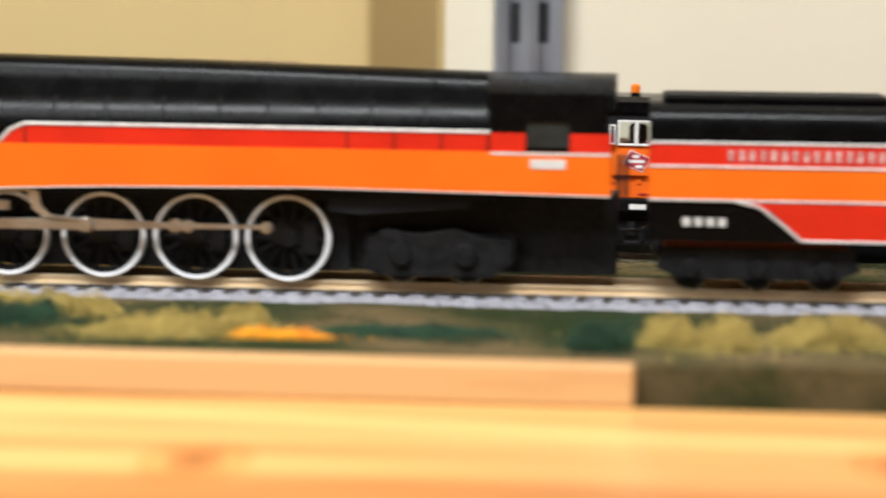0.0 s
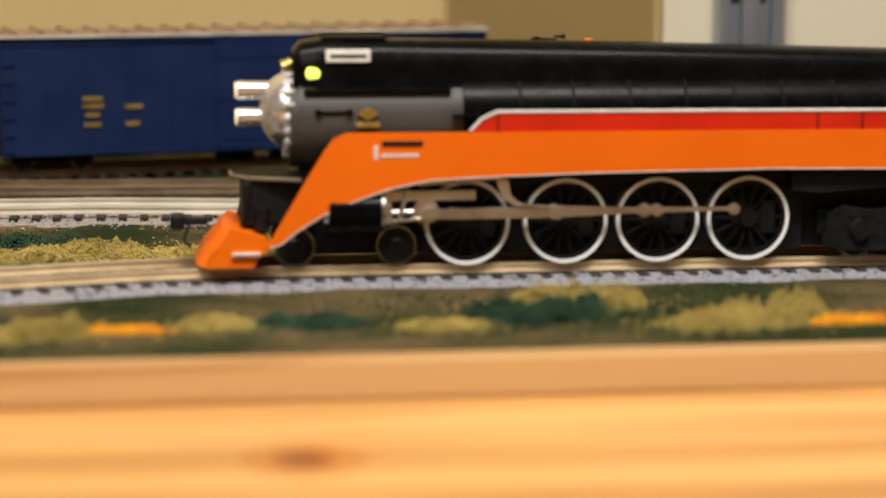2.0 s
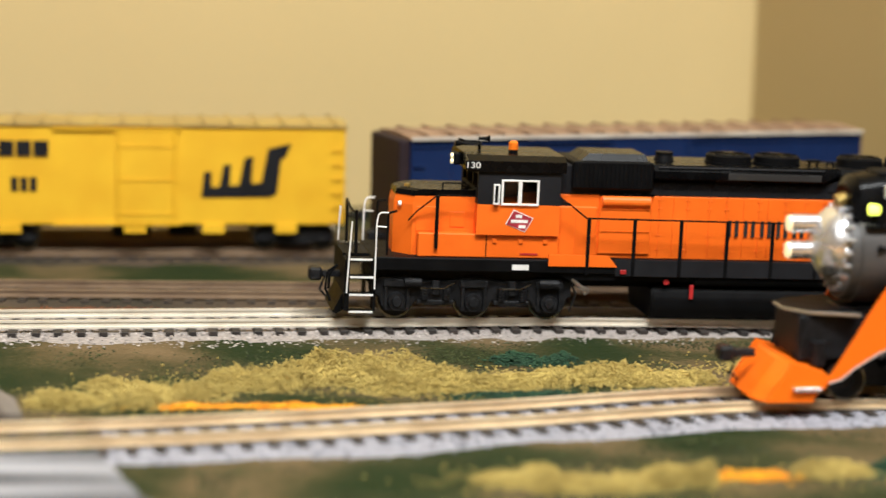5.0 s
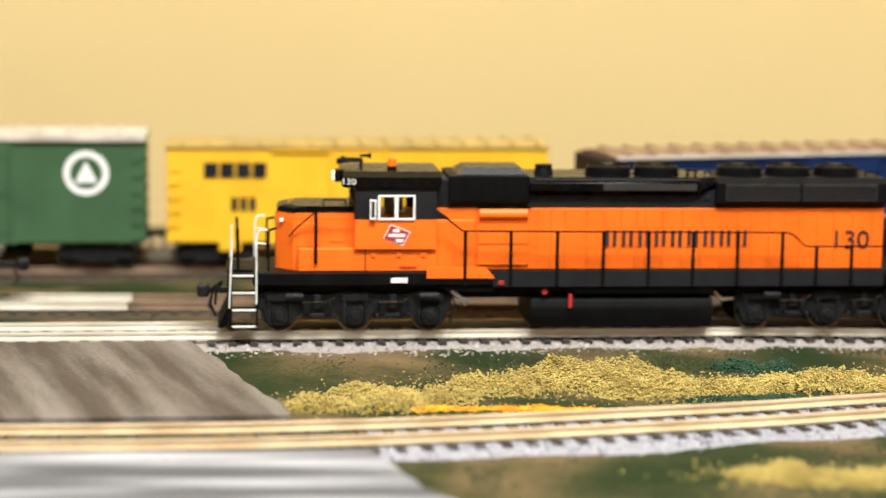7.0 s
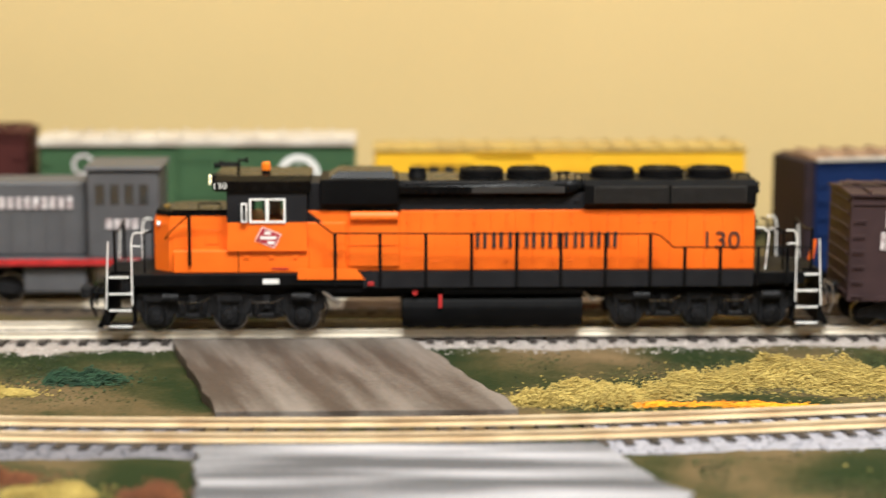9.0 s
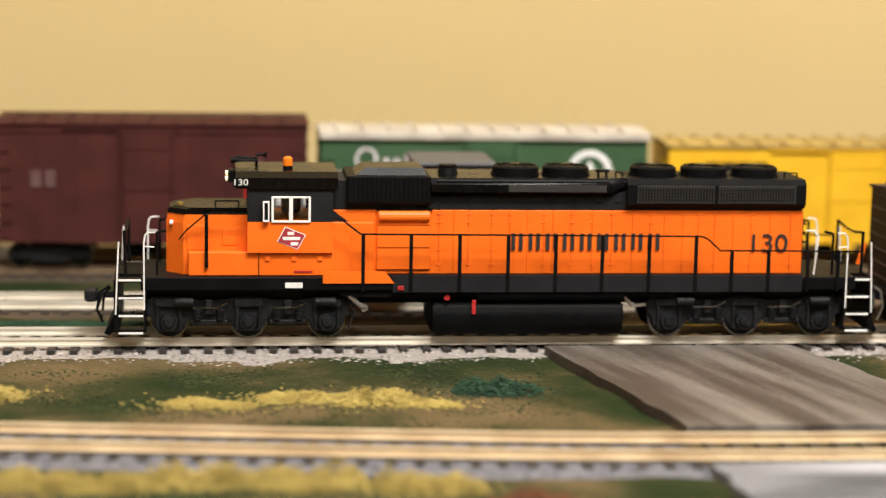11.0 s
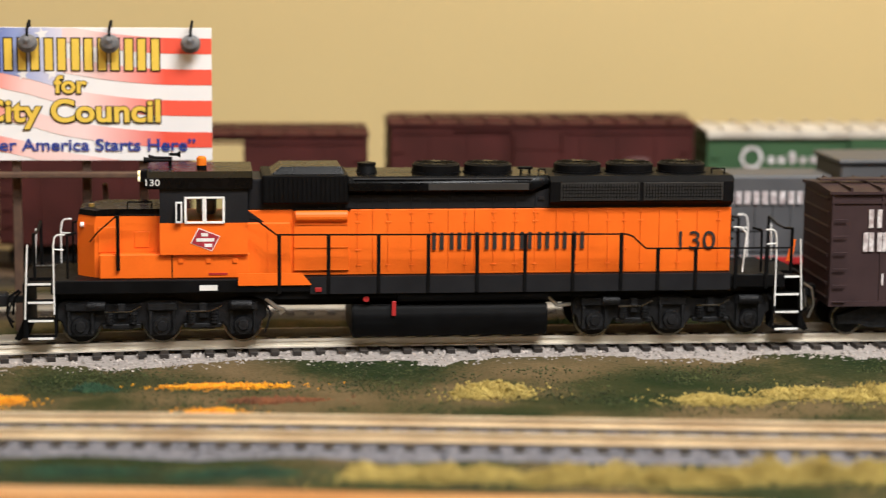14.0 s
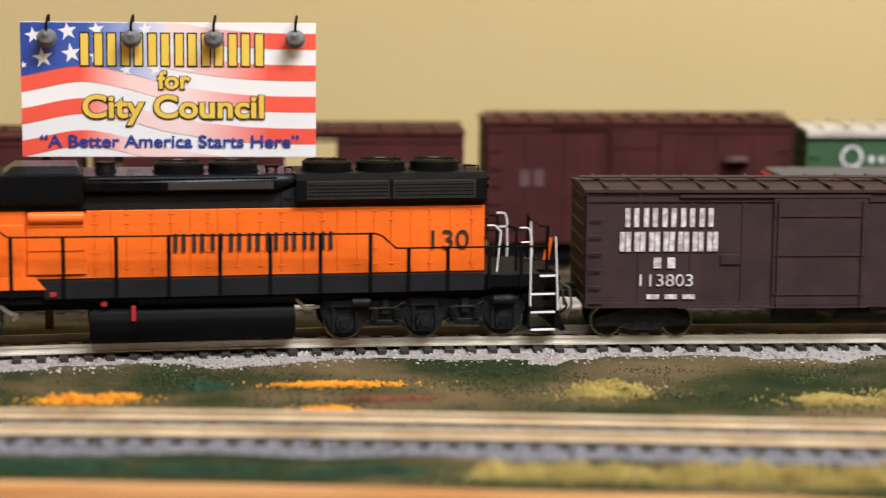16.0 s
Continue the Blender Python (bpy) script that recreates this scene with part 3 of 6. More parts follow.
# the road: a slab that climbs level with the rails between both lines, and an apron in front
left, right = [], []
for k in range(13):
    s = k / 12
    y = 0.0935 + (-0.008 - 0.0935) * s
    left.append((-0.019 + 0.022 * s + 0.0015 * noise.noise((y * 90, 0, 0)), y))
    right.append((0.058 + 0.028 * s + 0.003 * noise.noise((y * 70, 5, 0)), y))
mesh_thing("road", quad_strip(bmesh.new(), left, right, -0.0012, 0.003), ROAD, "brown-grey model road crossing between the two tracks", kind="structure", scale=1)
la, ra = [], []
for k in range(13):
    s = k / 12
    y0 = -0.043 + (-0.117 + 0.043) * s
    la.append((0.000 + 0.006 * s + 0.003 * noise.noise((s * 9, 2, 0)), y0))
    ra.append((0.103 + 0.022 * s + 0.006 * noise.noise((s * 7, 7, 0)), y0))
mesh_thing("apron", quad_strip(bmesh.new(), la, ra, -0.0016, 0.003), PLASTER, "whitish smeared plaster road apron before the track", kind="structure", scale=1)

# ---- tracks ----
def track(name, path, x0, x1, rail_mat, label, single, pitch=0.0066, level=lambda x: 0.0):
    tr = thing(name, label, "railway track", kind="structure")
    n = int((x1 - x0) / 0.006)
    for side in (-1, 1):
        bm = bmesh.new()
        for w0, w1, z0, z1 in ((-0.0005, 0.0005, -0.0007, 0.0), (-0.00018, 0.00018, -0.002, -0.0007), (-0.0010, 0.0010, -0.0025, -0.002)):
            prev = None
            for i in range(n + 1):
                x = x0 + (x1 - x0) * i / n
                sl = (path(x + 0.002) - path(x - 0.002)) / 0.004
                nx, ny = -sl / math.hypot(1, sl), 1 / math.hypot(1, sl)
                cx, cy = x + nx * side * 0.0083, path(x) + ny * side * 0.0083
                cur = [bm.verts.new((cx + nx * w, cy + ny * w, z + level(x))) for w, z in ((w0, z0), (w1, z0), (w1, z1), (w0, z1))]
                if prev:
                    for k in range(4):
                        bm.faces.new((prev[k], prev[(k + 1) % 4], cur[(k + 1) % 4], cur[k]))
                prev = cur
        bmesh.ops.recalc_face_normals(bm, faces=bm.faces[:])
        part("rail", bm, rail_mat, tr, scale=1)
    count = int((x1 - x0) / pitch)
    first = None
    joined = bmesh.new()
    for i in range(count):
        x = x0 + (i + 0.5) * pitch
        sl = (path(x + 0.002) - path(x - 0.002)) / 0.004
        m = pose(x + random.uniform(-0.0002, 0.0002), path(x), -0.00325 + level(x), 0, 0, math.degrees(math.atan(sl)) + random.uniform(-0.8, 0.8))
        if single:
            if first is None:
                first = part("sleeper", box(bmesh.new(), -1.25, 1.25, -15, 15, -0.75, 0.75, 0.15), TIE, tr)
                first.matrix_basis = m
            else:
                again(first, m)
        else:
            k = len(joined.verts)
            box(joined, -0.00125, 0.00125, -0.015, 0.015, -0.00075, 0.00075)
            joined.verts.ensure_lookup_table()
            for v in joined.verts[k:]:
                v.co = m @ v.co
    if not single:
        tagged(part("sleepers", joined, TIE, tr, scale=1), kind="stuff")
    else:
        joined.free()
    return tr


def bits(name, spots, mat, label, size=(0.0006, 0.0012), kind="stuff", category=""):
    """Many small irregular lumps, each an uneven octahedron."""
    p = np.array(spots, float)
    n = len(p)
    ax = np.random.normal(size=(n, 2, 3))
    e1 = ax[:, 0] / np.linalg.norm(ax[:, 0], axis=1, keepdims=True)
    e2 = np.cross(e1, ax[:, 1])
    e2 /= np.linalg.norm(e2, axis=1, keepdims=True)
    e3 = np.cross(e1, e2)
    dirs = np.stack([e1, -e1, e2, -e2, e3, -e3], 1)
    r = np.random.uniform(size[0], size[1], (n, 1, 1)) * np.random.uniform(0.6, 1.25, (n, 6, 1))
    verts = (p[:, None] + dirs * r).reshape(-1, 3).tolist()
    octa = np.array(((0, 2, 4), (2, 1, 4), (1, 3, 4), (3, 0, 4), (2, 0, 5), (1, 2, 5), (3, 1, 5), (0, 3, 5)))
    faces = (np.arange(n)[:, None, None] * 6 + octa).reshape(-1, 3).tolist()
    me = bpy.data.meshes.new(name)
    me.from_pydata(verts, [], faces)
    me.materials.append(mat)
    return tagged(new(name, me), label, category, kind=kind)


def bed(name, path, x0, x1, half, mat, label, count, crown=-0.0032, front=None, skip=(), level=lambda x: 0.0, toe=-0.0058):
    """A bank of ballast along a track: a sloped base with loose stones on it."""
    bm = bmesh.new()
    prev = None
    f = front or half
    n = int((x1 - x0) / 0.004)
    for i in range(n + 1):
        x = x0 + (x1 - x0) * i / n
        w = noise.noise((x * 60, half * 50, 1)) * 0.0022
        y = path(x)
        cur = [bm.verts.new((x, y + dy, z + level(x))) for dy, z in ((-f - 0.004 + w, toe), (-0.0165, crown), (0.0165, crown), (half + 0.004 - w, toe))]
        if prev:
            for k in range(3):
                bm.faces.new((prev[k], cur[k], cur[k + 1], prev[k + 1]))
        prev = cur
    base = mesh_thing(name, bm, mat, label, kind="structure", smooth=True, scale=1)
    spots = []
    while len(spots) < count:
        x, dy = random.uniform(x0, x1), random.uniform(-f - 0.0035, half + 0.003)
        if any(a < x < b for a, b in skip) and dy < 0.012:
            continue
        a = abs(dy)
        edge = f if dy < 0 else half
        z = crown if a < 0.0165 else crown + (toe - crown) * (a - 0.0165) / max(0.001, edge + 0.004 - 0.0165)
        spots.append((x, path(x) + dy + noise.noise((x * 60, half * 50, 1)) * 0.0015, z + level(x) + random.uniform(-0.0002, 0.0003)))
    bits("ballast_stones", spots, mat, label + ", loose stones", (0.00035, 0.0008))
    return base


bed("ballast_main", main_y, -0.6, 0.75, 0.019, BALLAST, "pale grey stone ballast under the main track", 15000, crown=-0.0039, toe=-0.0047, front=0.0265, skip=((-0.02, 0.062),), level=main_z)
bed("ballast_front_west", front_y, -0.6, 0.0, 0.0165, DARKGRAVEL, "blue-grey gravel ballast under the front track", 4000, front=0.0225)
bed("ballast_front_east", front_y, 0.103, 0.75, 0.0165, GRAVEL, "blue-white gravel ballast under the front track", 5000, front=0.0235)
bed("ballast_spur", spur_y, -0.6, 0.6, 0.017, EARTH, "brown earth bed under the siding track", 1500)
bed("ballast_yard", yard_y, -0.7, 0.20, 0.017, EARTH, "brown earth bed under the yard track", 1500)
slab("foam_roadbed", -1.2, 0.19, 0.2595, 0.290, -0.006, 0.0032, CREAM, "cream foam roadbed strip behind the yard track")


# ---- the diesel ----
def wheelset(parent, x, r, z=None, half=8.3, mat=WHEEL):
    ob = None
    for s in (-1, 1):
        bm = bmesh.new()
        tube(bm, (x, s * (half - 1.2), r), (x, s * (half + 1.2), r), r, 28)
        tube(bm, (x, s * (half + 1.2), r), (x, s * (half + 1.8), r), r * 0.45, 16, r * 0.3)
        ob = part("wheel", bm, mat, parent, smooth=True)
        rim = bmesh.new()
        ring(rim, (x, r), r * 0.9, r + 0.04, s * (half + 1.15), s * (half + 1.45), 28)
        part("tread", rim, TREAD, ob, "worn shiny wheel rim")
    return ob


def truck(parent, cx, axles, r, long_half):
    t = part("truck", box(bmesh.new(), cx - long_half * 0.8, cx + long_half * 0.8, -6, 6, 4.5, 8.5, 0.4), FRAME, parent, "dusty black three-axle truck")
    for s in (-1, 1):
        bm = bmesh.new()
        pts = [(cx - long_half, 8.0), (cx - long_half, 12.2), (cx - long_half + 2, 13.6)]
        for a, nxt in zip(axles[:-1], axles[1:]):
            m = cx + (a + nxt) / 2
            pts += [(cx + a + 3.5, 13.6), (cx + a + 6, 12.6), (m - 3, 12.2), (m + 3, 12.2), (cx + nxt - 6, 12.6), (cx + nxt - 3.5, 13.6)]
        pts += [(cx + long_half - 2, 13.6), (cx + long_half, 12.2), (cx + long_half, 8.0), (cx + axles[-1] + 5.4, 7.0)]
        for a in reversed(axles):
            pts += [(cx + a + 4.8, 4.4), (cx + a + 3.0, 2.7), (cx + a - 3.0, 2.7), (cx + a - 4.8, 4.4)]
            if a != axles[0]:
                prv = axles[axles.index(a) - 1]
                m = cx + (a + prv) / 2
                pts += [(cx + a - 6.0, 6.4), (m + 4.4, 6.0), (m + 3.2, 4.6), (m - 3.2, 4.6), (m - 4.4, 6.0), (cx + prv + 6.0, 6.4)]
        pts += [(cx + axles[0] - 5.4, 7.0)]
        plate(bm, pts, s * 11.6, s * 13.2)
        bmesh.ops.bevel(bm, geom=[e for e in bm.edges if all(abs(abs(v.co.y) - 13.2) < 0.01 for v in e.verts)], offset=0.35, segments=1, affect="EDGES")
        part("sideframe", bm, FRAME, t)
        part("backing", box(bmesh.new(), cx - long_half + 1, cx + long_half - 1, s * 10.6 - 0.4, s * 10.6 + 0.4, 6.6, 15.6), FRAME, t)
        for a in axles:
            j = bmesh.new()
            tube(j, (cx + a, s * 13.2, r), (cx + a, s * 14.4, r), 2.9, 16, 2.6)
            tube(j, (cx + a, s * 14.4, r), (cx + a, s * 15.0, r), 1.7, 12, 1.4)
            for dx in (-3.4, 3.4):
                box(j, cx + a + dx - 0.5, cx + a + dx + 0.5, s * 13.6 - 0.5, s * 13.6 + 0.5, 3.2, 10.4, 0.15)
            part("journal_box", j, FRAME, t, smooth=True)
            part("pedestal_cap", box(bmesh.new(), cx + a - 4.4, cx + a + 4.4, s * 13.7 - 0.6, s * 13.7 + 0.6, 10.2, 12.8, 0.4), FRAME, t)
        for k, a in enumerate(axles[:-1]):
            m = cx + (a + axles[k + 1]) / 2
            for dx in (-3.4, 3.4):
                j = bmesh.new()
                for q in range(4):
                    tube(j, (m + dx, s * 14.0, 6.6 + q * 0.9), (m + dx, s * 14.0, 7.2 + q * 0.9), 1.25, 10)
                tube(j, (m + dx, s * 14.0, 6.4), (m + dx, s * 14.0, 10.4), 0.8, 8)
                part("spring", j, FRAME, t)
            part("spring_plank", box(bmesh.new(), m - 5.6, m + 5.6, s * 13.6 - 0.7, s * 13.6 + 0.7, 5.2, 6.4, 0.25), FRAME, t)
            rod = pipe(bmesh.new(), [(m - 4.8, s * 14.7, 10.2), (m + 2.4, s * 14.7, 10.2), (m + 5.6, s * 14.7, 11.8)], 0.28)
            part("brake_rod", rod, TREAD, t, "bare metal brake rod")
            part("brake_hanger", box(bmesh.new(), m - 1.2, m + 1.2, s * 13.9 - 0.6, s * 13.9 + 0.6, 8.0, 12.6, 0.3), FRAME, t)
        for bx, half in ((cx + axles[0] + 4.6, 2.6), (cx + axles[-1] - 0.5, 3.0)):
            part("brake_cylinder", tube(bmesh.new(), (bx - half, s * 14.8, 12.0), (bx + half, s * 14.8, 12.0), 1.35, 14), FRAME, t, "cylindrical brake cylinder", smooth=True)
        part("sanding_pipe", pipe(bmesh.new(), [(cx + long_half - 1, s * 14.4, 13.4), (cx + long_half + 1.2, s * 14.4, 9.0), (cx + long_half - 0.6, s * 14.0, 3.4)], 0.3), FRAME, t)
    for a in axles:
        wheelset(t, cx + a, r)
    return t


def coupler(parent, x, sign, z=11.5):
    bm = bmesh.new()
    box(bm, min(x, x + sign * 6), max(x, x + sign * 6), -1.2, 1.2, z - 1, z + 1, 0.2)
    box(bm, min(x + sign * 6, x + sign * 10), max(x + sign * 6, x + sign * 10), -2.6, 2.6, z - 2, z + 2, 0.7)
    pipe(bm, [(x + sign * 5, -0.6, z - 1), (x + sign * 6.5, -0.8, z - 5), (x + sign * 4.5, -0.8, z - 7)], 0.35)
    part("coupler", bm, FRAME, parent)


def diesel():
    d = thing("diesel_locomotive", "orange and black model diesel locomotive running on the main track", "model locomotive")
    # frame and walkway
    bm = bmesh.new()
    box(bm, -108, 110, -16.6, 16.6, 15.8, 19.8, 0.3)
    box(bm, -107, 107, -9, 9, 10.6, 16, 0.2)
    plate(bm, [(-108, 15.8), (-52, 15.8), (-47, 13.6), (52, 13.6), (57, 15.8), (110, 15.8)], -15.5, 15.5)
    part("walkway", bm, SATIN, d)
    part("sill_band", box(bmesh.new(), -33, 93, -16.9, -16.55, 15.2, 20.4, 0.05), CHAR, d)
    bm = plate(bmesh.new(), [(-54, 18.0), (-32.5, 18.0), (-35.4, 21.6), (-54, 21.6)], -17.1, -16.4)
    part("sill_stripe", bm, ORANGE, d, "orange stripe with a slanted end")
    # nose
    nose = bmesh.new()
    def nose_ring(z, front):
        return [(-100.7 + front, -5.5, z), (-95.5 + front, -10.8, z), (-76, -10.8, z), (-76, 10.8, z), (-95.5 + front, 10.8, z), (-100.7 + front, 5.5, z)]
    loft(nose, [nose_ring(19.8, 0), nose_ring(36, 0), nose_ring(38.8, 0.6)])
    part("nose", nose, ORANGE, d)
    cap = bmesh.new()
    loft(cap, [nose_ring(38.8, 0.3), nose_ring(40.4, 0.9), nose_ring(41.0, 2.6)])
    n = part("nose_cap", cap, BLACK, d, "glossy black top of the nose")
    part("classification_light", tube(bmesh.new(), (-96.5, -4.5, 41), (-96.5, -4.5, 41.9), 0.9, 12), GOLD, n)
    for y in (-7.6, 7.6):
        part("nose_lamp", tube(bmesh.new(), (-98.6, y, 35.8), (-99.6, y, 35.8), 0.8, 12), WHITE, d)
    bm = bmesh.new()
    box(bm, -94.5, -88, -11.05, -10.7, 27.5, 35.5, 0.15)
    box(bm, -84, -79.5, -11.05, -10.7, 29, 34, 0.15)
    part("nose_door", bm, ORANGE, d)
    part("nose_roof_rail", pipe(bmesh.new(), [(-86, -7, 41), (-86, -7, 42.6), (-79, -7, 42.6), (-79, -7, 41)], 0.25), SATIN, d)
    # battery boxes under the cab
    bm = bmesh.new()
    box(bm, -94, -50.5, -14.2, 14.2, 19.8, 27.4, 0.3)
    part("battery_box", bm, ORANGE, d)
    for x in (-70.5, -62.5, -54.8):
        part("box_latch", box(bmesh.new(), x - 0.7, x + 0.7, -14.6, -14.1, 24.6, 26, 0.1), ORANGE, d)
    part("box_seam", box(bmesh.new(), -73.2, -72.9, -14.35, -14.1, 19.9, 27.2), SATIN, d)
    # cab
    bm = bmesh.new()
    plate(bm, [(-76.5, 27.4), (-51, 27.4), (-51, 37.2), (-76.5, 37.2)], -15.4, 15.4)
    part("cab_lower", bm, ORANGE, d)
    # charcoal upper walls with window openings
    upper = part("cab_upper", box(bmesh.new(), -52, -51, -14.4, 14.4, 37.2, 49), CHAR, d, "charcoal grey upper cab walls")
    for s in (-1, 1):
        y0, y1 = sorted((s * 15.4, s * 14.4))
        for x0, x1, z0 in ((-76.5, -69.2, 37.2), (-58.0, -51, 37.2), (-69.2, -58.0, 45.2)):
            part("wall_panel", box(bmesh.new(), x0, x1, y0, y1, z0, 49), CHAR, upper)
    for z0, z1 in ((37.2, 42), (47, 49)):
        part("front_panel", box(bmesh.new(), -76.5, -75.5, -14.4, 14.4, z0, z1), CHAR, upper)
    for y in (-13.9, -5, 5, 13.9):
        part("window_post", box(bmesh.new(), -76.5, -75.5, y - 0.5, y + 0.5, 42, 47), CHAR, upper)
    part("cab_interior", box(bmesh.new(), -66, -60, 2, 6, 37.2, 43, 1.0), CABIN, d)
    w = bmesh.new()
    for x0, x1, z0, z1 in ((-69.4, -68.7, 37.0, 45.4), (-58.4, -57.7, 37.0, 45.4), (-69.4, -57.7, 37.0, 37.7), (-69.4, -57.7, 44.7, 45.4), (-64.2, -63.0, 37.4, 45.0)):
        box(w, x0, x1, -16.0, -15.3, z0, z1, 0.12)
    win = part("cab_window", w, WHITE, d, "white framed sliding cab window")
    for x0, x1 in ((-68.7, -64.2), (-63.0, -58.4)):
        part("pane", box(bmesh.new(), x0, x1, -15.55, -15.45, 37.7, 44.7), GLASS_CLEAR, win).visible_shadow = False
    w = bmesh.new()
    for x0, x1, z0, z1 in ((-71.9, -71.5, 37.4, 43.8), (-70.4, -70.0, 37.4, 43.8), (-71.9, -70.0, 37.4, 37.8), (-71.9, -70.0, 43.4, 43.8)):
        box(w, x0, x1, -17.0, -15.4, z0, z1)
    part("wind_deflector", w, WHITE, d)
    roof = bmesh.new()
    loft(roof, [[(-80, y, z) for y, z in ((-16.2, 48.6), (-16.2, 52.6), (-12.5, 54.4), (12.5, 54.4), (16.2, 52.6), (16.2, 48.6))],
                [(-49.6, y, z) for y, z in ((-16.2, 48.6), (-16.2, 52.6), (-12.5, 54.4), (12.5, 54.4), (16.2, 52.6), (16.2, 48.6))]])
    r = part("cab_roof", roof, BLACK, d, "gloss black cab roof")
    part("number_board", box(bmesh.new(), -80.8, -76.6, -16.6, -16.1, 49.2, 52.6, 0.15), SATIN, r)
    letters("130", 3.2, WHITE, "lettering", r, -78.6, -16.75, 50.9, 0.1)
    h = bmesh.new()
    box(h, -82.3, -80, -3, 3, 48.9, 53.4, 0.5)
    part("headlight_housing", h, SATIN, r)
    for z in (50.2, 52.3):
        part("headlight", tube(bmesh.new(), (-82.3, -1.6, z), (-83.0, -1.6, z), 0.95, 14), LAMPW, r)
    b = bmesh.new()
    tube(b, (-64.3, -5, 54.3), (-64.3, -5, 55.6), 1.5, 16)
    part("beacon_base", b, SATIN, r)
    b = bmesh.new()
    tube(b, (-64.3, -5, 55.6), (-64.3, -5, 58.2), 1.45, 18)
    tube(b, (-64.3, -5, 58.2), (-64.3, -5, 58.9), 1.45, 18, 0.9)
    part("beacon", b, AMBER, r, "amber warning beacon")
    h = bmesh.new()
    tube(h, (-73.6, 2, 54.3), (-73.6, 2, 57.6), 0.5, 8)
    for x0, x1, y, z in ((-73, -81.4, 1.0, 56.6), (-73, -80, 3, 57.2), (-74, -70.5, 2, 58.6)):
        tube(h, (x0, y, z), (x0 + (x1 - x0) * 0.7, y, z), 0.45, 8, 0.6)
        tube(h, (x0 + (x1 - x0) * 0.7, y, z), (x1, y, z), 0.6, 10, 1.3)
    part("air_horn", h, SATIN, r)
    # emblem, cab seams
    em = bmesh.new()
    plate(em, [(-67.4, 31.0), (-65.2, 35.4), (-59.4, 33.0), (-61.6, 28.8)], -15.62, -15.38)
    part("emblem", em, CRIMSON, d, "crimson slanted panel with pale bars")
    em = bmesh.new()
    plate(em, [(-67.7, 30.95), (-65.3, 35.75), (-59.1, 33.1), (-61.5, 28.45)], -15.52, -15.36)
    part("emblem_border", em, WHITE, d)
    em = bmesh.new()
    for x0, x1, z in ((-64.6, -62.6, 33.6), (-66.0, -60.8, 32.0), (-63.6, -61.4, 30.3)):
        box(em, x0, x1, -15.72, -15.6, z - 0.5, z + 0.5)
    part("emblem_bar", em, WHITE, d)
    bm = bmesh.new()
    box(bm, -62.5, -57, -14.42, -14.2, 20.9, 21.5)
    part("lettering", bm, REDMARK, d)
    part("data_plate", box(bmesh.new(), -65.2, -60, -16.9, -16.5, 16.6, 18.2), WHITE, d)
    # hood
    HOODY = 10.7
    part("hood_side", box(bmesh.new(), -51, 94.3, -HOODY, HOODY, 19.8, 40.4, 0.25), ORANGE, d, "orange engine hood sides")
    part("hood_upper", box(bmesh.new(), -51, 94.1, -HOODY + 0.05, HOODY - 0.05, 40.4, 50.8, 0.4), CHAR, d, "charcoal upper band of the hood")
    bm = plate(bmesh.new(), [(-51, 40.4), (-46, 36.6), (-51, 36.6)], -HOODY - 0.2, -HOODY + 0.1)
    part("hood_corner", bm, CHAR, d)
    door = bmesh.new()
    xs = [-18.5, -14, -9.5, -2.5, 3.0, 8.5, 13.5, 16.4, 22, 28.5, 34.5, 41.0, 46.4, 50.8, 56.6, 61.6, 66.6, 72.4, 78.0, 84, 90.5]
    for k, x in enumerate(xs):
        box(door, x - 0.14, x + 0.14, -HOODY - 0.28, -HOODY, 21, 40)
        for z in (22.8, 27.6, 36.4, 39.2):
            if k % 2 == 0 and z != 27.6 or k % 3 == 0:
                box(door, x - 0.8, x + 0.8, -HOODY - 0.22, -HOODY, z - 0.25, z + 0.25, 0.08)
    part("door_seam", door, ORANGE, d)
    hatch = bmesh.new()
    for k, x in enumerate(xs[:12]):
        box(hatch, x - 0.14, x + 0.14, -HOODY - 0.25, -HOODY, 40.5, 45)
        box(hatch, x + 0.8, x + 2.6, -HOODY - 0.4, -HOODY, 43.2, 44.3)
    part("upper_door_seam", hatch, CHAR, d)
    bm = bmesh.new()
    box(bm, -37.6, -21.2, -HOODY - 0.7, -HOODY, 21.3, 40.2, 0.2)
    part("access_panel", bm, ORANGE, d)
    bm = bmesh.new()
    tube(bm, (-37, -HOODY - 0.1, 38.4), (-21.8, -HOODY - 0.1, 38.4), 2.0, 16)
    box(bm, -37.2, -21.6, -HOODY - 0.95, -HOODY, 35.8, 36.1)
    box(bm, -37.2, -21.6, -HOODY - 0.95, -HOODY, 28.6, 28.9)
    part("panel_relief", bm, ORANGE, d)
    part("panel_gap", box(bmesh.new(), -37.8, -20.8, -HOODY - 0.9, -HOODY, 40.3, 41.0), BLACK, d)
    bm = bmesh.new()
    box(bm, -51.5, -38.5, -12.2, 12.2, 19.8, 36.6, 0.3)
    box(bm, -45.2, -45.0, -12.4, -12.1, 20, 36.4)
    part("equipment_cabinet", bm, ORANGE, d)
    # intake box with a ribbed grille
    bm = bmesh.new()
    box(bm, -46.8, -21.4, -12.6, 12.6, 42.4, 52.4, 0.4)
    intake = part("intake_box", bm, SATIN, d)
    for k in range(18):
        x = -45.6 + k * 1.37
        bm = box(bmesh.new(), x - 0.3, x + 0.3, -13.0, -12.5, 43.2, 51.6)
        part("slat", bm, SATIN, intake)
    bm = bmesh.new()
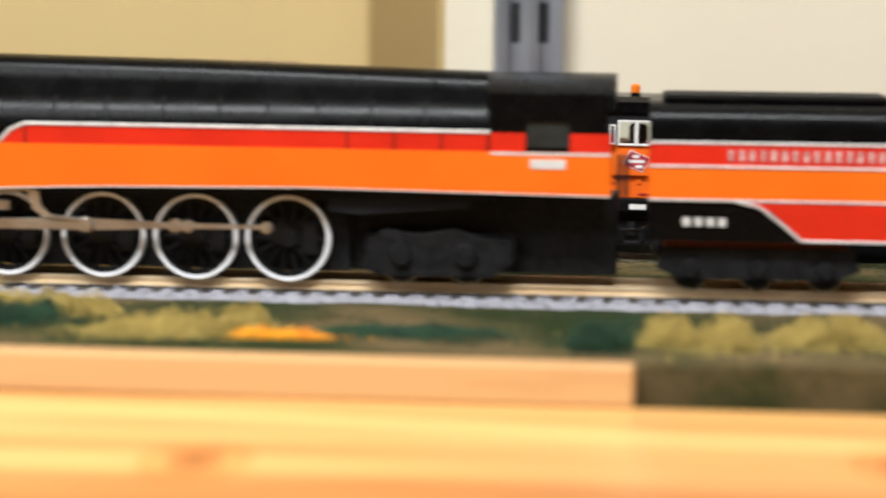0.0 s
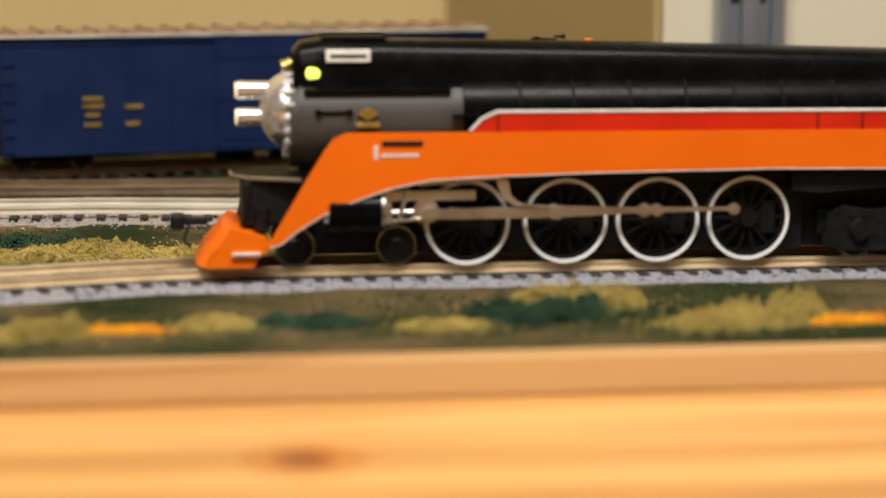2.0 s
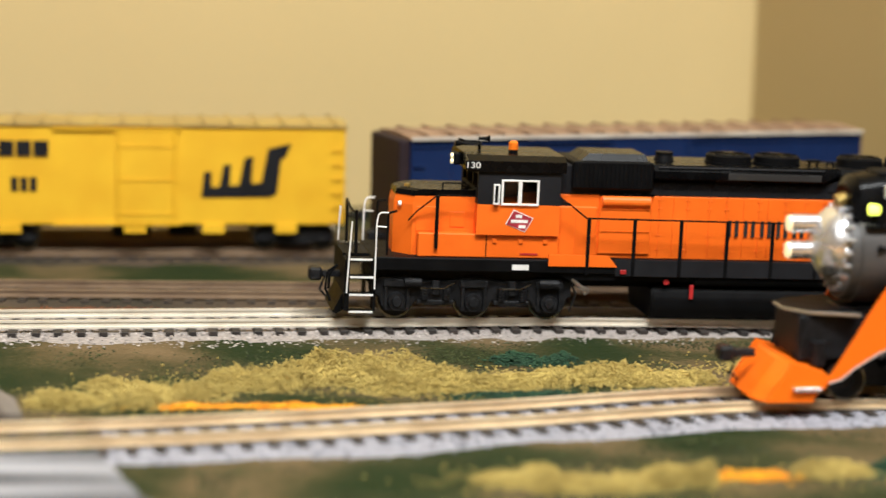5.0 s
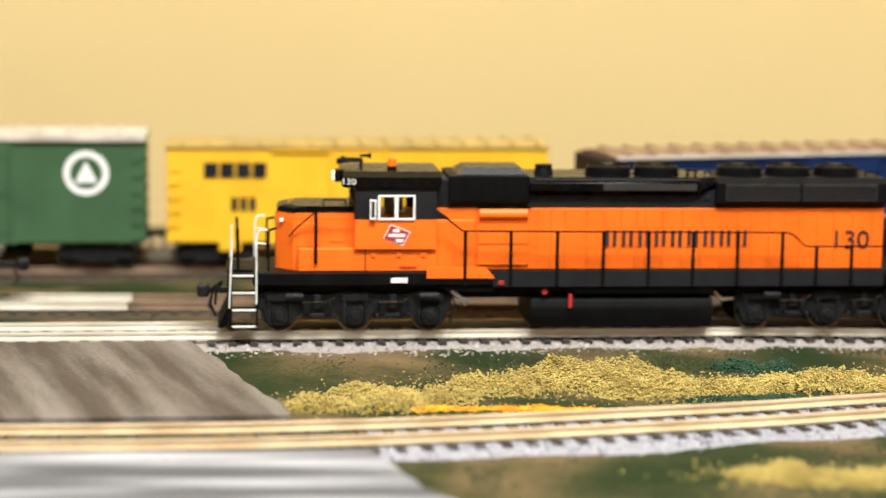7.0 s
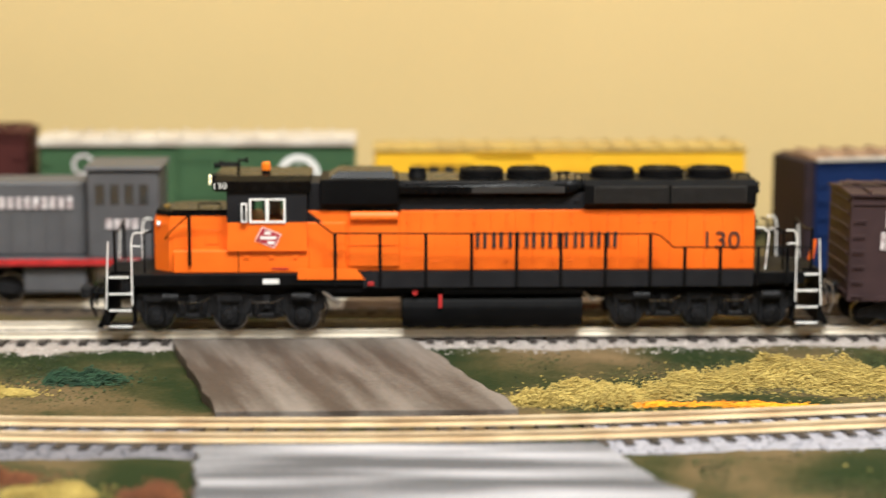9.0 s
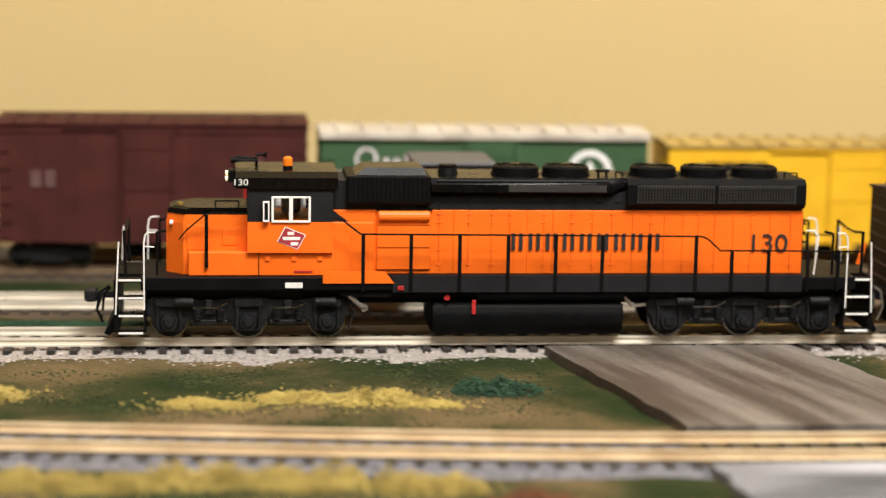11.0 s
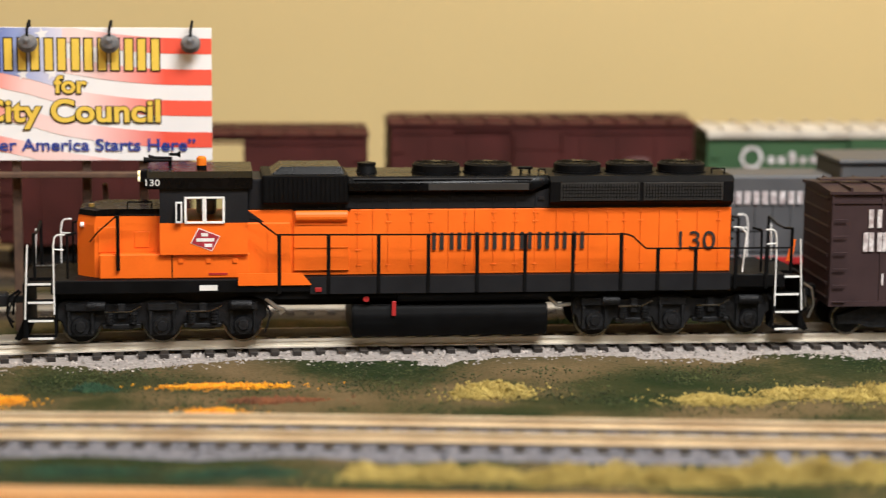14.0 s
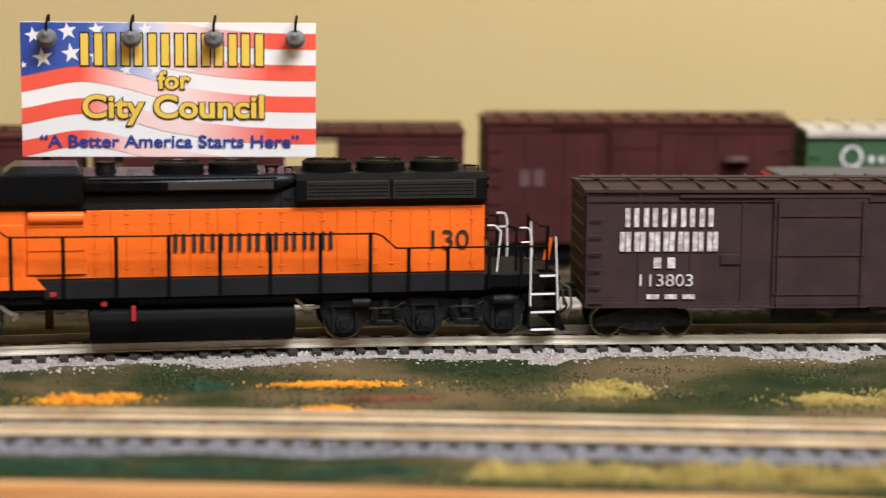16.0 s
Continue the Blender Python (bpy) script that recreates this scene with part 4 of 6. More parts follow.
    loft(bm, [[(-44, -9.5, 52.4), (-22.5, -9.5, 52.4), (-22.5, 9.5, 52.4), (-44, 9.5, 52.4)], [(-41, -8, 55.0), (-23.5, -8, 55.0), (-23.5, 8, 55.0), (-41, 8, 55.0)]])
    part("roof_hatch", bm, BLACK, d)
    bm = bmesh.new()
    tube(bm, (-15.2, 0, 51), (-15.2, 0, 54.4), 3.4, 18, 2.6)
    tube(bm, (-15.2, 0, 54.4), (-15.2, 0, 55.3), 2.8, 18)
    part("exhaust_stack", bm, SATIN, d, smooth=True)
    # dynamic brake flare
    bm = bmesh.new()
    flare = lambda x, k: [(x, -HOODY, 45.0 + k), (x, -13.2 + k, 46.8 + k), (x, -13.2 + k, 49.6), (x, -11.6 + k, 51.8), (x, 11.6 - k, 51.8), (x, 13.2 - k, 49.6), (x, 13.2 - k, 46.8 + k), (x, HOODY, 45.0 + k)]
    loft(bm, [flare(-21.4, 0), flare(33, 0), flare(38.5, 2.2)])
    part("brake_housing", bm, BLACK, d, "gloss black flared roof housing", smooth=True)
    bm = tube(bmesh.new(), (-20, -12.6, 50.9), (33, -12.6, 50.9), 0.45, 8)
    part("roof_edge_rail", bm, CHAR, d)
    part("intake_grille", box(bmesh.new(), 2, 32, -13.5, -13.1, 46.9, 49.4, 0.1), INK, d)
    # radiator section
    bm = bmesh.new()
    rad = lambda x: [(x, -HOODY, 41.2), (x, -12.8, 42.6), (x, -12.8, 49.6), (x, -11.0, 51.6), (x, 11.0, 51.6), (x, 12.8, 49.6), (x, 12.8, 42.6), (x, HOODY, 41.2)]
    loft(bm, [rad(38.6), rad(94.3)])
    radiator = part("radiator_housing", bm, SATIN, d)
    for x0, x1 in ((41.6, 65.5), (66.8, 91)):
        frame_bm = bmesh.new()
        box(frame_bm, x0, x1, -13.15, -12.75, 43.0, 49.4, 0.1)
        g = part("grille", frame_bm, INK, radiator)
        mesh_bm = bmesh.new()
        k = x0 + 0.6
        while k < x1 - 0.3:
            box(mesh_bm, k, k + 0.28, -13.3, -13.1, 43.3, 49.1)
            k += 0.9
        for z in (44.2, 45.4, 46.6, 47.8):
            box(mesh_bm, x0 + 0.3, x1 - 0.3, -13.26, -13.1, z - 0.12, z + 0.12)
        part("grille_mesh", mesh_bm, SATIN, g)
    # roof fans
    fan = None
    for x in (5.7, 21.4, 48.8, 64.8, 80.9):
        if fan is None:
            bm = bmesh.new()
            tube(bm, (0, 0, 51.3), (0, 0, 52.2), 7.6, 36)
            tube(bm, (0, 0, 52.2), (0, 0, 54.6), 7.2, 36)
            tube(bm, (0, 0, 54.6), (0, 0, 55.3), 7.2, 36, 6.4)
            fan = part("roof_fan", bm, SATIN, d, smooth=True)
            fan.matrix_basis = shift(x)
            for k in range(12):
                a = k * math.pi / 6
                part("guard_bar", tube(bmesh.new(), (0, 0, 55.35), (6.2 * math.cos(a), 6.2 * math.sin(a), 55.35), 0.22, 5), BLACK, fan)
            part("fan_hub", tube(bmesh.new(), (0, 0, 55.0), (0, 0, 55.8), 1.6, 16), BLACK, fan)
        else:
            f = again(fan, shift(x))
            for bar in fan.children:
                g = bar.copy()
                scene.collection.objects.link(g)
                g.parent = f
    bm = bmesh.new()
    for x in (31, 33.5):
        tube(bm, (x, -4, 51.5), (x, -4, 53.8), 0.4, 8)
    box(bm, 30, 34.5, -5, -3, 53.2, 54.2, 0.3)
    part("roof_bracket", bm, SATIN, d)
    bm = bmesh.new()
    pipe(bm, [(36, -6, 51.4), (36, -6, 53.4), (38, -6, 53.4), (38, -6, 51.4)], 0.25)
    part("lifting_eye", bm, SATIN, d)
    bm = bmesh.new()
    pipe(bm, [(89, -6, 51.4), (89, -6, 53.4), (93, -6, 53.4), (93, -6, 51.4)], 0.25)
    part("lifting_eye", bm, SATIN, d)
    # rear end fittings
    bm = bmesh.new()
    box(bm, 94.3, 96.0, -3, 3, 45.0, 49.5, 0.6)
    tube(bm, (96, -1, 45.8), (97.2, -1, 45.8), 1.2, 12)
    tube(bm, (96, -1, 48.4), (97.2, -1, 48.4), 1.2, 12)
    box(bm, 94.3, 95.2, -8, -5, 22, 38, 0.2)
    for z in (36, 33, 30, 27):
        box(bm, 94.3, 95.6, -9.5, -6.5, z - 0.3, z + 0.3)
    part("rear_headlight", bm, SATIN, d)
    bars("lettering_bar", INK, d, 2.6, 50.2, -HOODY - 0.3, 27.6, 33.0, 9, 0.34, hollow=1.15)
    letters("130", 8.4, INK, "road_number", d, 83.2, -HOODY - 0.35, 29.6, 0.2, 1.05)
    # fuel tank and reservoirs
    bm = bmesh.new()
    prof = [(-14.2, 3.0), (-12.6, 1.4), (12.6, 1.4), (14.2, 3.0), (15.2, 6.6), (15.0, 9.4), (13.8, 11.4), (-13.8, 11.4), (-15.0, 9.4), (-15.2, 6.6)]
    loft(bm, [[(-20.5, y, z) for y, z in prof], [(38, y, z) for y, z in prof]])
    bmesh.ops.bevel(bm, geom=bm.edges[:], offset=0.5, segments=2, affect="EDGES")
    tank = part("fuel_tank", bm, SATIN, d, "satin black fuel tank", smooth=True)
    part("fuel_gauge", box(bmesh.new(), -8.8, -7.6, -15.9, -15.2, 8.2, 12.6, 0.1), REDMARK, tank)
    bm = tube(bmesh.new(), (-7, -14.0, 14.3), (38, -14.0, 14.3), 2.1, 18)
    part("air_reservoir", bm, SATIN, d, smooth=True)
    part("filler_cap", tube(bmesh.new(), (-16.4, -15, 13.4), (-16.4, -15.9, 13.4), 0.9, 12), REDMARK, d)
    part("side_marker", box(bmesh.new(), -31.5, -29.6, -17.3, -16.8, 15.9, 17.2, 0.1), REDMARK, d)
    bm = bmesh.new()
    pipe(bm, [(-46, -15, 13.8), (-43, -15, 11.2), (-40.5, -14.5, 10.2), (-42, -14.5, 9.2)], 0.7)
    part("brake_pipe", bm, STEEL, d)
    bm = bmesh.new()
    pipe(bm, [(38, -14, 13.5), (41, -14, 10.5), (45, -13.5, 10.8)], 0.6)
    part("brake_pipe", bm, STEEL, d)
    for cx in (-76.1, 76.1):
        truck(d, cx, [-23.6, 0, 23.6], 5.8, 30.5)
    # pilots, steps, rails at both ends
    for s in (-1, 1):
        bm = bmesh.new()
        x = s * 116
        box(bm, min(x, x - s * 1.5), max(x, x - s * 1.5), -16, 16, 3.0, 19.0, 0.3)
        part("end_platform", box(bmesh.new(), min(s * 108, x), max(s * 108, x), -8.5, 8.5, 17.0, 19.6), SATIN, d)
        plate(bm, [(s * 116, 8), (s * 119.0, 2.0), (s * 117.6, 1.4), (s * 115.5, 3)], -12, 12)
        for sd in (-1, 1):
            for xx in (106.8, 115.0):
                part("step_plate", box(bmesh.new(), s * xx - 0.3, s * xx + 0.3, sd * 12 - 3.6, sd * 12 + 3.6, 3.0, 19.8), SATIN, d)
        p = part("pilot", bm, SATIN, d)
        for sd in (-1, 1):
            for z in (18.9, 13.5, 8.1, 2.9):
                st = box(bmesh.new(), min(s * 107.2, s * 114.6), max(s * 107.2, s * 114.6), sd * 14.2 - 2.0, sd * 14.2 + 2.0, z - 0.3, z + 0.3, 0.1)
                ob = part("step", st, SATIN, p)
                eg = box(bmesh.new(), min(s * 107.3, s * 114.5), max(s * 107.3, s * 114.5), sd * 16.3 - 0.18, sd * 16.3 + 0.18, z - 0.3, z + 0.3)
                part("step_edge", eg, WHITE, ob)
        for sd in (-1, 1):
            g = pipe(bmesh.new(), [(s * 115.4, sd * 16.4, 8.6), (s * 114.9, sd * 16.4, 20), (s * 114.4, sd * 16.4, 31.0)], 0.27)
            part("grab_rail", g, WHITE, d)
            g = bmesh.new()
            pipe(g, [(s * 107.0, sd * 16.6, 10), (s * 107.0, sd * 16.6, 30.6), (s * 106.6, sd * 16.6, 33.2), (s * 105.8, sd * 16.6, 34.0), (s * 103.6, sd * 16.6, 34.0)], 0.27)
            pipe(g, [(s * 106.9, sd * 16.6, 29.6), (s * 104.0, sd * 16.6, 29.4)], 0.24)
            part("grab_rail", g, WHITE, d)
            part("end_post", pipe(bmesh.new(), [(s * 112.6, sd * 13, 19.8), (s * 112.8, sd * 13, 34)], 0.5), SATIN, d)
            part("corner_post", pipe(bmesh.new(), [(s * 103.2, sd * 13.5, 20), (s * 103.2, sd * 13.5, 33.4), (s * 100.6, sd * 12.4, 34.0)], 0.4), SATIN, d)
        g = pipe(bmesh.new(), [(s * 112.8, -13, 33.8), (s * 112.8, -4, 32.6), (s * 112.8, 4, 32.6), (s * 112.8, 13, 33.8)], 0.4)
        part("end_rail", g, SATIN, d)
        g = bmesh.new()
        pipe(g, [(s * 117.5, -5, 15), (s * 119.4, -5.4, 12.5), (s * 119.8, -5.8, 8)], 0.4)
        pipe(g, [(s * 117.5, -9, 16), (s * 120.5, -9.5, 14), (s * 121.2, -9.8, 9), (s * 119.5, -9.8, 5)], 0.4)
        part("air_hose", g, STEEL if s > 0 else SATIN, d)
        coupler(d, s * 115.5, s, 11.8)
    g = bmesh.new()
    pipe(g, [(97.5, -13.4, 20), (98.6, -13.4, 32.5), (96.8, -13.4, 34.4), (94.6, -13.2, 34.4)], 0.27)
    part("grab_rail", g, WHITE, d)
    part("end_flag", plate(bmesh.new(), [(112.4, 22.5), (114.2, 29.5), (115.4, 29.5), (114.4, 22.5)], -8.4, -8.0), ORANGE, d, "orange marker flag")
    # side handrails
    for sd in (-1, 1):
        y = sd * 16.9
        g = bmesh.new()
        pipe(g, [(-50.6, y, 38.6), (-48.5, y, 38.2), (-42.8, y, 33.6), (61, y, 33.0), (63, y, 32.2), (67, y, 28.4), (112, y, 28.2)], 0.28)
        part("handrail", g, SATIN, d)
        for x in (-42, -27.6, -12.9, 1.8, 16.3, 30.6, 45, 59.5, 70.7, 82.2, 94.5, 104):
            top = 33.4 if x < 62 else 28.6
            st = box(bmesh.new(), x - 0.55, x + 0.55, y - 0.3, y + 0.3, 15.4, top, 0.1)
            part("stanchion", st, SATIN, d)
        part("nose_grab", pipe(bmesh.new(), [(-88.6, sd * 14.8, 22.6), (-88.6, sd * 14.8, 39.6)], 0.6), SATIN, d)
        g = pipe(bmesh.new(), [(-96.8, sd * 11.6, 31), (-94.6, sd * 12.6, 34), (-89, sd * 14.8, 39.4), (-86.5, sd * 14.8, 39.8), (-76.5, sd * 14.8, 39.6)], 0.25)
        part("nose_rail", g, SATIN, d)
    # the upper works sit a little lower than drawn
    for me in {o.data for o in d.children_recursive}:
        for v in me.vertices:
            if v.co.z > 0.02:
                v.co.z = 0.02 + (v.co.z - 0.02) * 0.95
            if v.co.z > 0.0435:
                v.co.z = 0.0435 + (v.co.z - 0.0435) * 0.86
    r.matrix_basis = shift(0, 0, -0.3)
    return d


GLASS_CLEAR = bpy.data.materials.new("clear_window_glass")
GLASS_CLEAR.use_nodes = True
_b = GLASS_CLEAR.node_tree.nodes["Principled BSDF"]
_b.inputs["Transmission Weight"].default_value, _b.inputs["Roughness"].default_value, _b.inputs["IOR"].default_value = 1.0, 0.03, 1.1
_b.inputs["Base Color"].default_value = (0.75, 0.8, 0.78, 1)


# ---- the steam locomotive and its tender ----
def steam():
    st = thing("steam_locomotive", "orange and black streamlined model steam locomotive on the front track", "model locomotive", pose(0.27, 0, 0))
    # boiler and casing
    bm = tube(bmesh.new(), (27, 0, 37.5), (69, 0, 37.5), 13.2, 48)
    smokebox = part("smokebox", bm, SMOKE, st, "graphite grey smokebox", smooth=True)
    bm = tube(bmesh.new(), (69, 0, 37.5), (202, 0, 37.5), 13.9, 48)
    part("boiler", bm, BLACK, st, "gloss black boiler jacket", smooth=True)
    for x in (84, 98, 113, 128, 141, 154, 168, 182):
        part("boiler_band", tube(bmesh.new(), (x - 0.35, 0, 37.5), (x + 0.35, 0, 37.5), 14.1, 48), SATIN, st, smooth=True)
    case = bmesh.new()
    def arch(x, top, half, low):
        pts = [(x, -half - 2.2, low), (x, -half - 0.8, low + (top - low) * 0.45), (x, -half, top - 3.0), (x, -half + 1.6, top - 0.9), (x, -half + 4.2, top)]
        return pts + [(x, -p[1], p[2]) for p in reversed(pts)]
    loft(case, [arch(25.5, 55.4, 6.0, 46.5), arch(27.5, 57.8, 7.4, 46.3), arch(33, 58.8, 7.6, 46.2), arch(120, 57.2, 7.6, 46.2), arch(200, 55.0, 7.8, 46.2)])
    casing = part("skyline_casing", case, BLACK, st, "gloss black streamlined casing along the boiler top", smooth=True)
    for x in (58, 86, 112, 138, 162, 184):
        part("casing_seam", box(bmesh.new(), x - 0.2, x + 0.2, -8.6, 8.6, 46.5, 53), SATIN, casing)
    part("stack_lid", box(bmesh.new(), 33, 50, -5, 5, 58.3, 59.4, 0.4), SATIN, casing)
    part("number_plate", box(bmesh.new(), 33.8, 45.4, -9.0, -7.2, 53.0, 56.2, 0.15), WHITE, casing, "white train number board")
    part("plate_bar", box(bmesh.new(), 35.0, 44.2, -9.15, -8.95, 54.2, 55.0), CHAR, casing)
    part("class_lamp", tube(bmesh.new(), (29.6, -9.2, 50.3), (31.4, -10.8, 50.3), 1.5, 16, 1.2), LAMPY, casing)
    part("bell", tube(bmesh.new(), (25.6, -2, 52.5), (23.2, -2, 51.2), 1.4, 14, 2.0), GOLD, casing)
    part("walkway_step", box(bmesh.new(), 28, 66, -12.6, -8.0, 45.6, 46.4, 0.2), BLACK, st)
    # smokebox details
    bm = bmesh.new()
    pipe(bm, [(31.5, -13.4, 40.6), (39.5, -13.4, 40.6)], 0.35)
    for x in (31.5, 39.5):
        tube(bm, (x, -13.0, 40.6), (x, -14.0, 40.6), 0.9, 8)
    part("hand_rail", bm, SATIN, smokebox)
    bm = bmesh.new()
    plate(bm, [(41.5, 40.2), (44.2, 42.0), (47, 40.2), (44.2, 38.6)], -13.9, -13.2)
    box(bm, 41.2, 47.2, -13.9, -13.1, 36.6, 38.0, 0.1)
    part("builder_emblem", bm, GOLD, smokebox, "worn gold emblem bars")
    # chrome front
    fr = bmesh.new()
    tube(fr, (27, 0, 37.5), (24.6, 0, 37.5), 12.6, 40, 12.0)
    face = part("smokebox_front", fr, SMOKE, st, smooth=True)
    dome = bmesh.new()
    bmesh.ops.create_uvsphere(dome, u_segments=32, v_segments=16, radius=1)
    for v in dome.verts:
        v.co = (24.5 - max(v.co.z, -0.2) * 7.5, v.co.x * 9.8, 40.0 + v.co.y * 9.8)
    part("chrome_door", dome, CHROME, face, "polished chrome domed front", smooth=True)
    for k in range(20):
        a = k * math.pi / 10
        y, z = 11.0 * math.cos(a), 39.0 + 11.0 * math.sin(a)
        part("clamp", tube(bmesh.new(), (25.6, y, z), (23.0, y, z), 0.8, 8), CHROME, face)
    for z in (45.2, 38.2):
        hl = part("headlight", tube(bmesh.new(), (21, 0, z), (11.4, 0, z), 2.3, 24, 2.5), CHROME, face, "chrome headlight", smooth=True)
        part("lens", tube(bmesh.new(), (11.5, 0, z), (10.8, 0, z), 2.2, 24, 1.9), LAMPW, hl)
    # skirts
    for s in (-1, 1):
        top = [(38.5, 35.6), (230, 35.2)]
        curve = [(17.4, 6.6), (19.5, 9.0), (24, 16.5), (29, 25), (33, 31.4), (35.2, 34.2), (38.5, 35.6)]
        low = [(230, 24.3), (150, 25.2), (100, 24.6), (72, 23.8), (60, 23.2), (50, 21.2), (40, 17.8), (32, 14.2), (25.5, 10.2), (21.8, 7.2), (18.6, 6.2)]
        pts = curve + [(230, 35.3)] + low
        part("side_skirt", plate(bmesh.new(), pts, s * 16.4, s * 15.6), SORANGE, st, "glossy orange side skirt")
        trim = bmesh.new()
        pipe(trim, [(x, s * 16.3, z) for x, z in low], 0.22, 6)
        part("skirt_edge", trim, SILVERLINE, st)
        redp = plate(bmesh.new(), [(70.5, 35.6), (73.5, 38.6), (77.5, 40.3), (199, 40.0), (199, 35.2)], s * 16.2, s * 15.4)
        rp = part("running_board_panel", redp, RED, st, "bright red running board panel")
        ln = bmesh.new()
        pipe(ln, [(x, s * 16.1, z) for x, z in ((70.3, 35.8), (73.3, 38.9), (77.4, 40.7), (130, 40.6), (199, 40.3))], 0.5, 6)
        part("white_stripe", ln, SILVERLINE, rp)
        j = bmesh.new()
        for x in (77.5, 162.4, 174.5, 186.7, 198.6):
            box(j, x - 0.18, x + 0.18, s * 16.25 - 0.15, s * 16.25 + 0.15, 35.3, 40.2)
        part("panel_joint", j, CHAR, rp)
        part("running_board", box(bmesh.new(), 66, 202, min(s * 13, s * 15.6), max(s * 13, s * 15.6), 39.2, 40.0), BLACK, st)
    sk = bmesh.new()
    box(sk, 47.5, 58, -16.7, -16.3, 32.2, 33.4)
    part("name_bar", sk, CHAR, st)
    sk = bmesh.new()
    box(sk, 45.4, 46.5, -16.6, -16.3, 28.8, 32.4)
    box(sk, 47.2, 57.0, -16.6, -16.3, 29.3, 30.2)
    part("name_bar", sk, SILVERLINE, st)
    # pilot
    p = bmesh.new()
    loft(p, [[(0.0, -9, 1.0), (2.2, -14.5, 1.0), (2.2, 14.5, 1.0), (0.0, 9, 1.0)], [(2.4, -9, 5.0), (4.5, -14.8, 5.0), (4.5, 14.8, 5.0), (2.4, 9, 5.0)],
             [(7.0, -8, 10.8), (9.5, -15, 11.2), (9.5, 15, 11.2), (7.0, 8, 10.8)]])
    pil = part("pilot", p, SORANGE, st, "orange wedge-shaped pilot")
    part("pilot_side", plate(bmesh.new(), [(2.4, 1.2), (9, 11.4), (17.8, 8.8), (19, 6.4), (15.5, 3.0), (14.5, 1.2)], -16.2, 16.2), SORANGE, pil)
    part("pilot_step", box(bmesh.new(), 9, 16.5, -17.4, -15.8, 4.2, 5.2, 0.2), CHROME, pil)
    dk = bmesh.new()
    loft(dk, [[(9.5, -4, 22.8), (14, -10, 22.8), (27, -14, 22.8), (27, 14, 22.8), (14, 10, 22.8), (9.5, 4, 22.8)],
              [(9.5, -4, 23.7), (14, -10, 23.7), (27, -14, 23.7), (27, 14, 23.7), (14, 10, 23.7), (9.5, 4, 23.7)]])
    part("pilot_deck", dk, SATIN, st)
    part("deck_edge", pipe(bmesh.new(), [(27, -14, 23.4), (14, -10, 23.4), (9.5, -4, 23.4), (9.5, 4, 23.4)], 0.5), STEEL, st)
    un = bmesh.new()
    box(un, 12, 30, -10, 10, 11, 22.6, 0.5)
    for y in (-11, -7, 7, 11):
        tube(un, (12, y, 11), (14, y, 22.6), 0.6, 8)
        tube(un, (17, y, 10), (17, y, 16), 2.0, 12)
    part("front_frame", un, FRAME, st)
    coupler(st, 3.5, -1, 11.0)
    # frame, cylinders, motion gear
    fm = bmesh.new()
    box(fm, 24, 232, -5.4, 5.4, 2.6, 24, 0.4)
    box(fm, 58, 162, -7.6, 7.6, 2.6, 24, 0.2)
    box(fm, 60, 200, -9.6, 9.6, 21, 26, 0.4)
    part("main_frame", fm, FRAME, st)
    for s in (-1, 1):
        c = part("cylinder", tube(bmesh.new(), (34, s * 11.6, 14.8), (47.5, s * 11.6, 14.8), 5.6, 28), BLACK, st, smooth=True)
        part("cylinder_ring", tube(bmesh.new(), (32.9, s * 11.6, 15.6), (34.1, s * 11.6, 15.6), 4.2, 28), CHROME, c, "chrome cylinder cover")
        part("valve_chest", tube(bmesh.new(), (34, s * 11, 21), (48, s * 11, 21), 3.2, 20), BLACK, c, smooth=True)
        part("gland", tube(bmesh.new(), (47.4, s * 11.6, 15.4), (48.6, s * 11.6, 15.4), 4.8, 24), STEEL, c)
        cp = bmesh.new()
        box(cp, 48.4, 72.2, s * 13.6 - 0.7, s * 13.6 + 0.7, 17.6, 20.2, 0.2)
        box(cp, 48.4, 50.4, s * 13.6 - 0.8, s * 13.6 + 0.8, 11.6, 20.6, 0.2)
        part("crosshead_guide", cp, STEEL, st)
        cp = bmesh.new()
        tube(cp, (48, s * 13.2, 14.6), (58, s * 13.2, 14.6), 0.7, 10)
        plate(cp, [(55.5, 14.0), (57, 17.8), (61.5, 17.8), (63, 14.4), (61, 11.8), (57.5, 11.8)], s * 14.3, s * 12.9)
        tube(cp, (59.3, s * 13, 14.2), (59.3, s * 15.2, 14.2), 1.6, 14)
        part("crosshead", cp, STEEL, st)
        cp = bmesh.new()
        plate(cp, [(59, 12.9), (59, 15.6), (91.5, 15.2), (94.3, 16.0), (95.2, 14.2), (94.3, 12.2), (91.5, 12.9)], s * 15.6, s * 14.8)
        tube(cp, (92.8, s * 14.6, 14.2), (92.8, s * 16.2, 14.2), 1.7, 14)
        part("main_rod", cp, STEEL, st)
        cp = bmesh.new()
        plate(cp, [(64.5, 13.6), (64.5, 15.4), (92, 15.9), (116, 15.1), (141.5, 14.9), (141.5, 13.9), (116, 13.6), (92, 12.7)], s * 14.5, s * 13.7)
        for x, r in ((66, 1.5), (92.8, 2.0), (116.8, 1.9), (120.2, 1.7), (141.0, 1.6)):
            tube(cp, (x, s * 13.5, 14.3), (x, s * 15.0, 14.3), r, 14)
            tube(cp, (x, s * 15.0, 14.3), (x, s * 15.5, 14.3), r * 0.6, 10)
        part("side_rod", cp, STEEL, st)
        cp = bmesh.new()
        pipe(cp, [(52, s * 14.6, 12.6), (54.4, s * 14.8, 20.8)], 0.6)
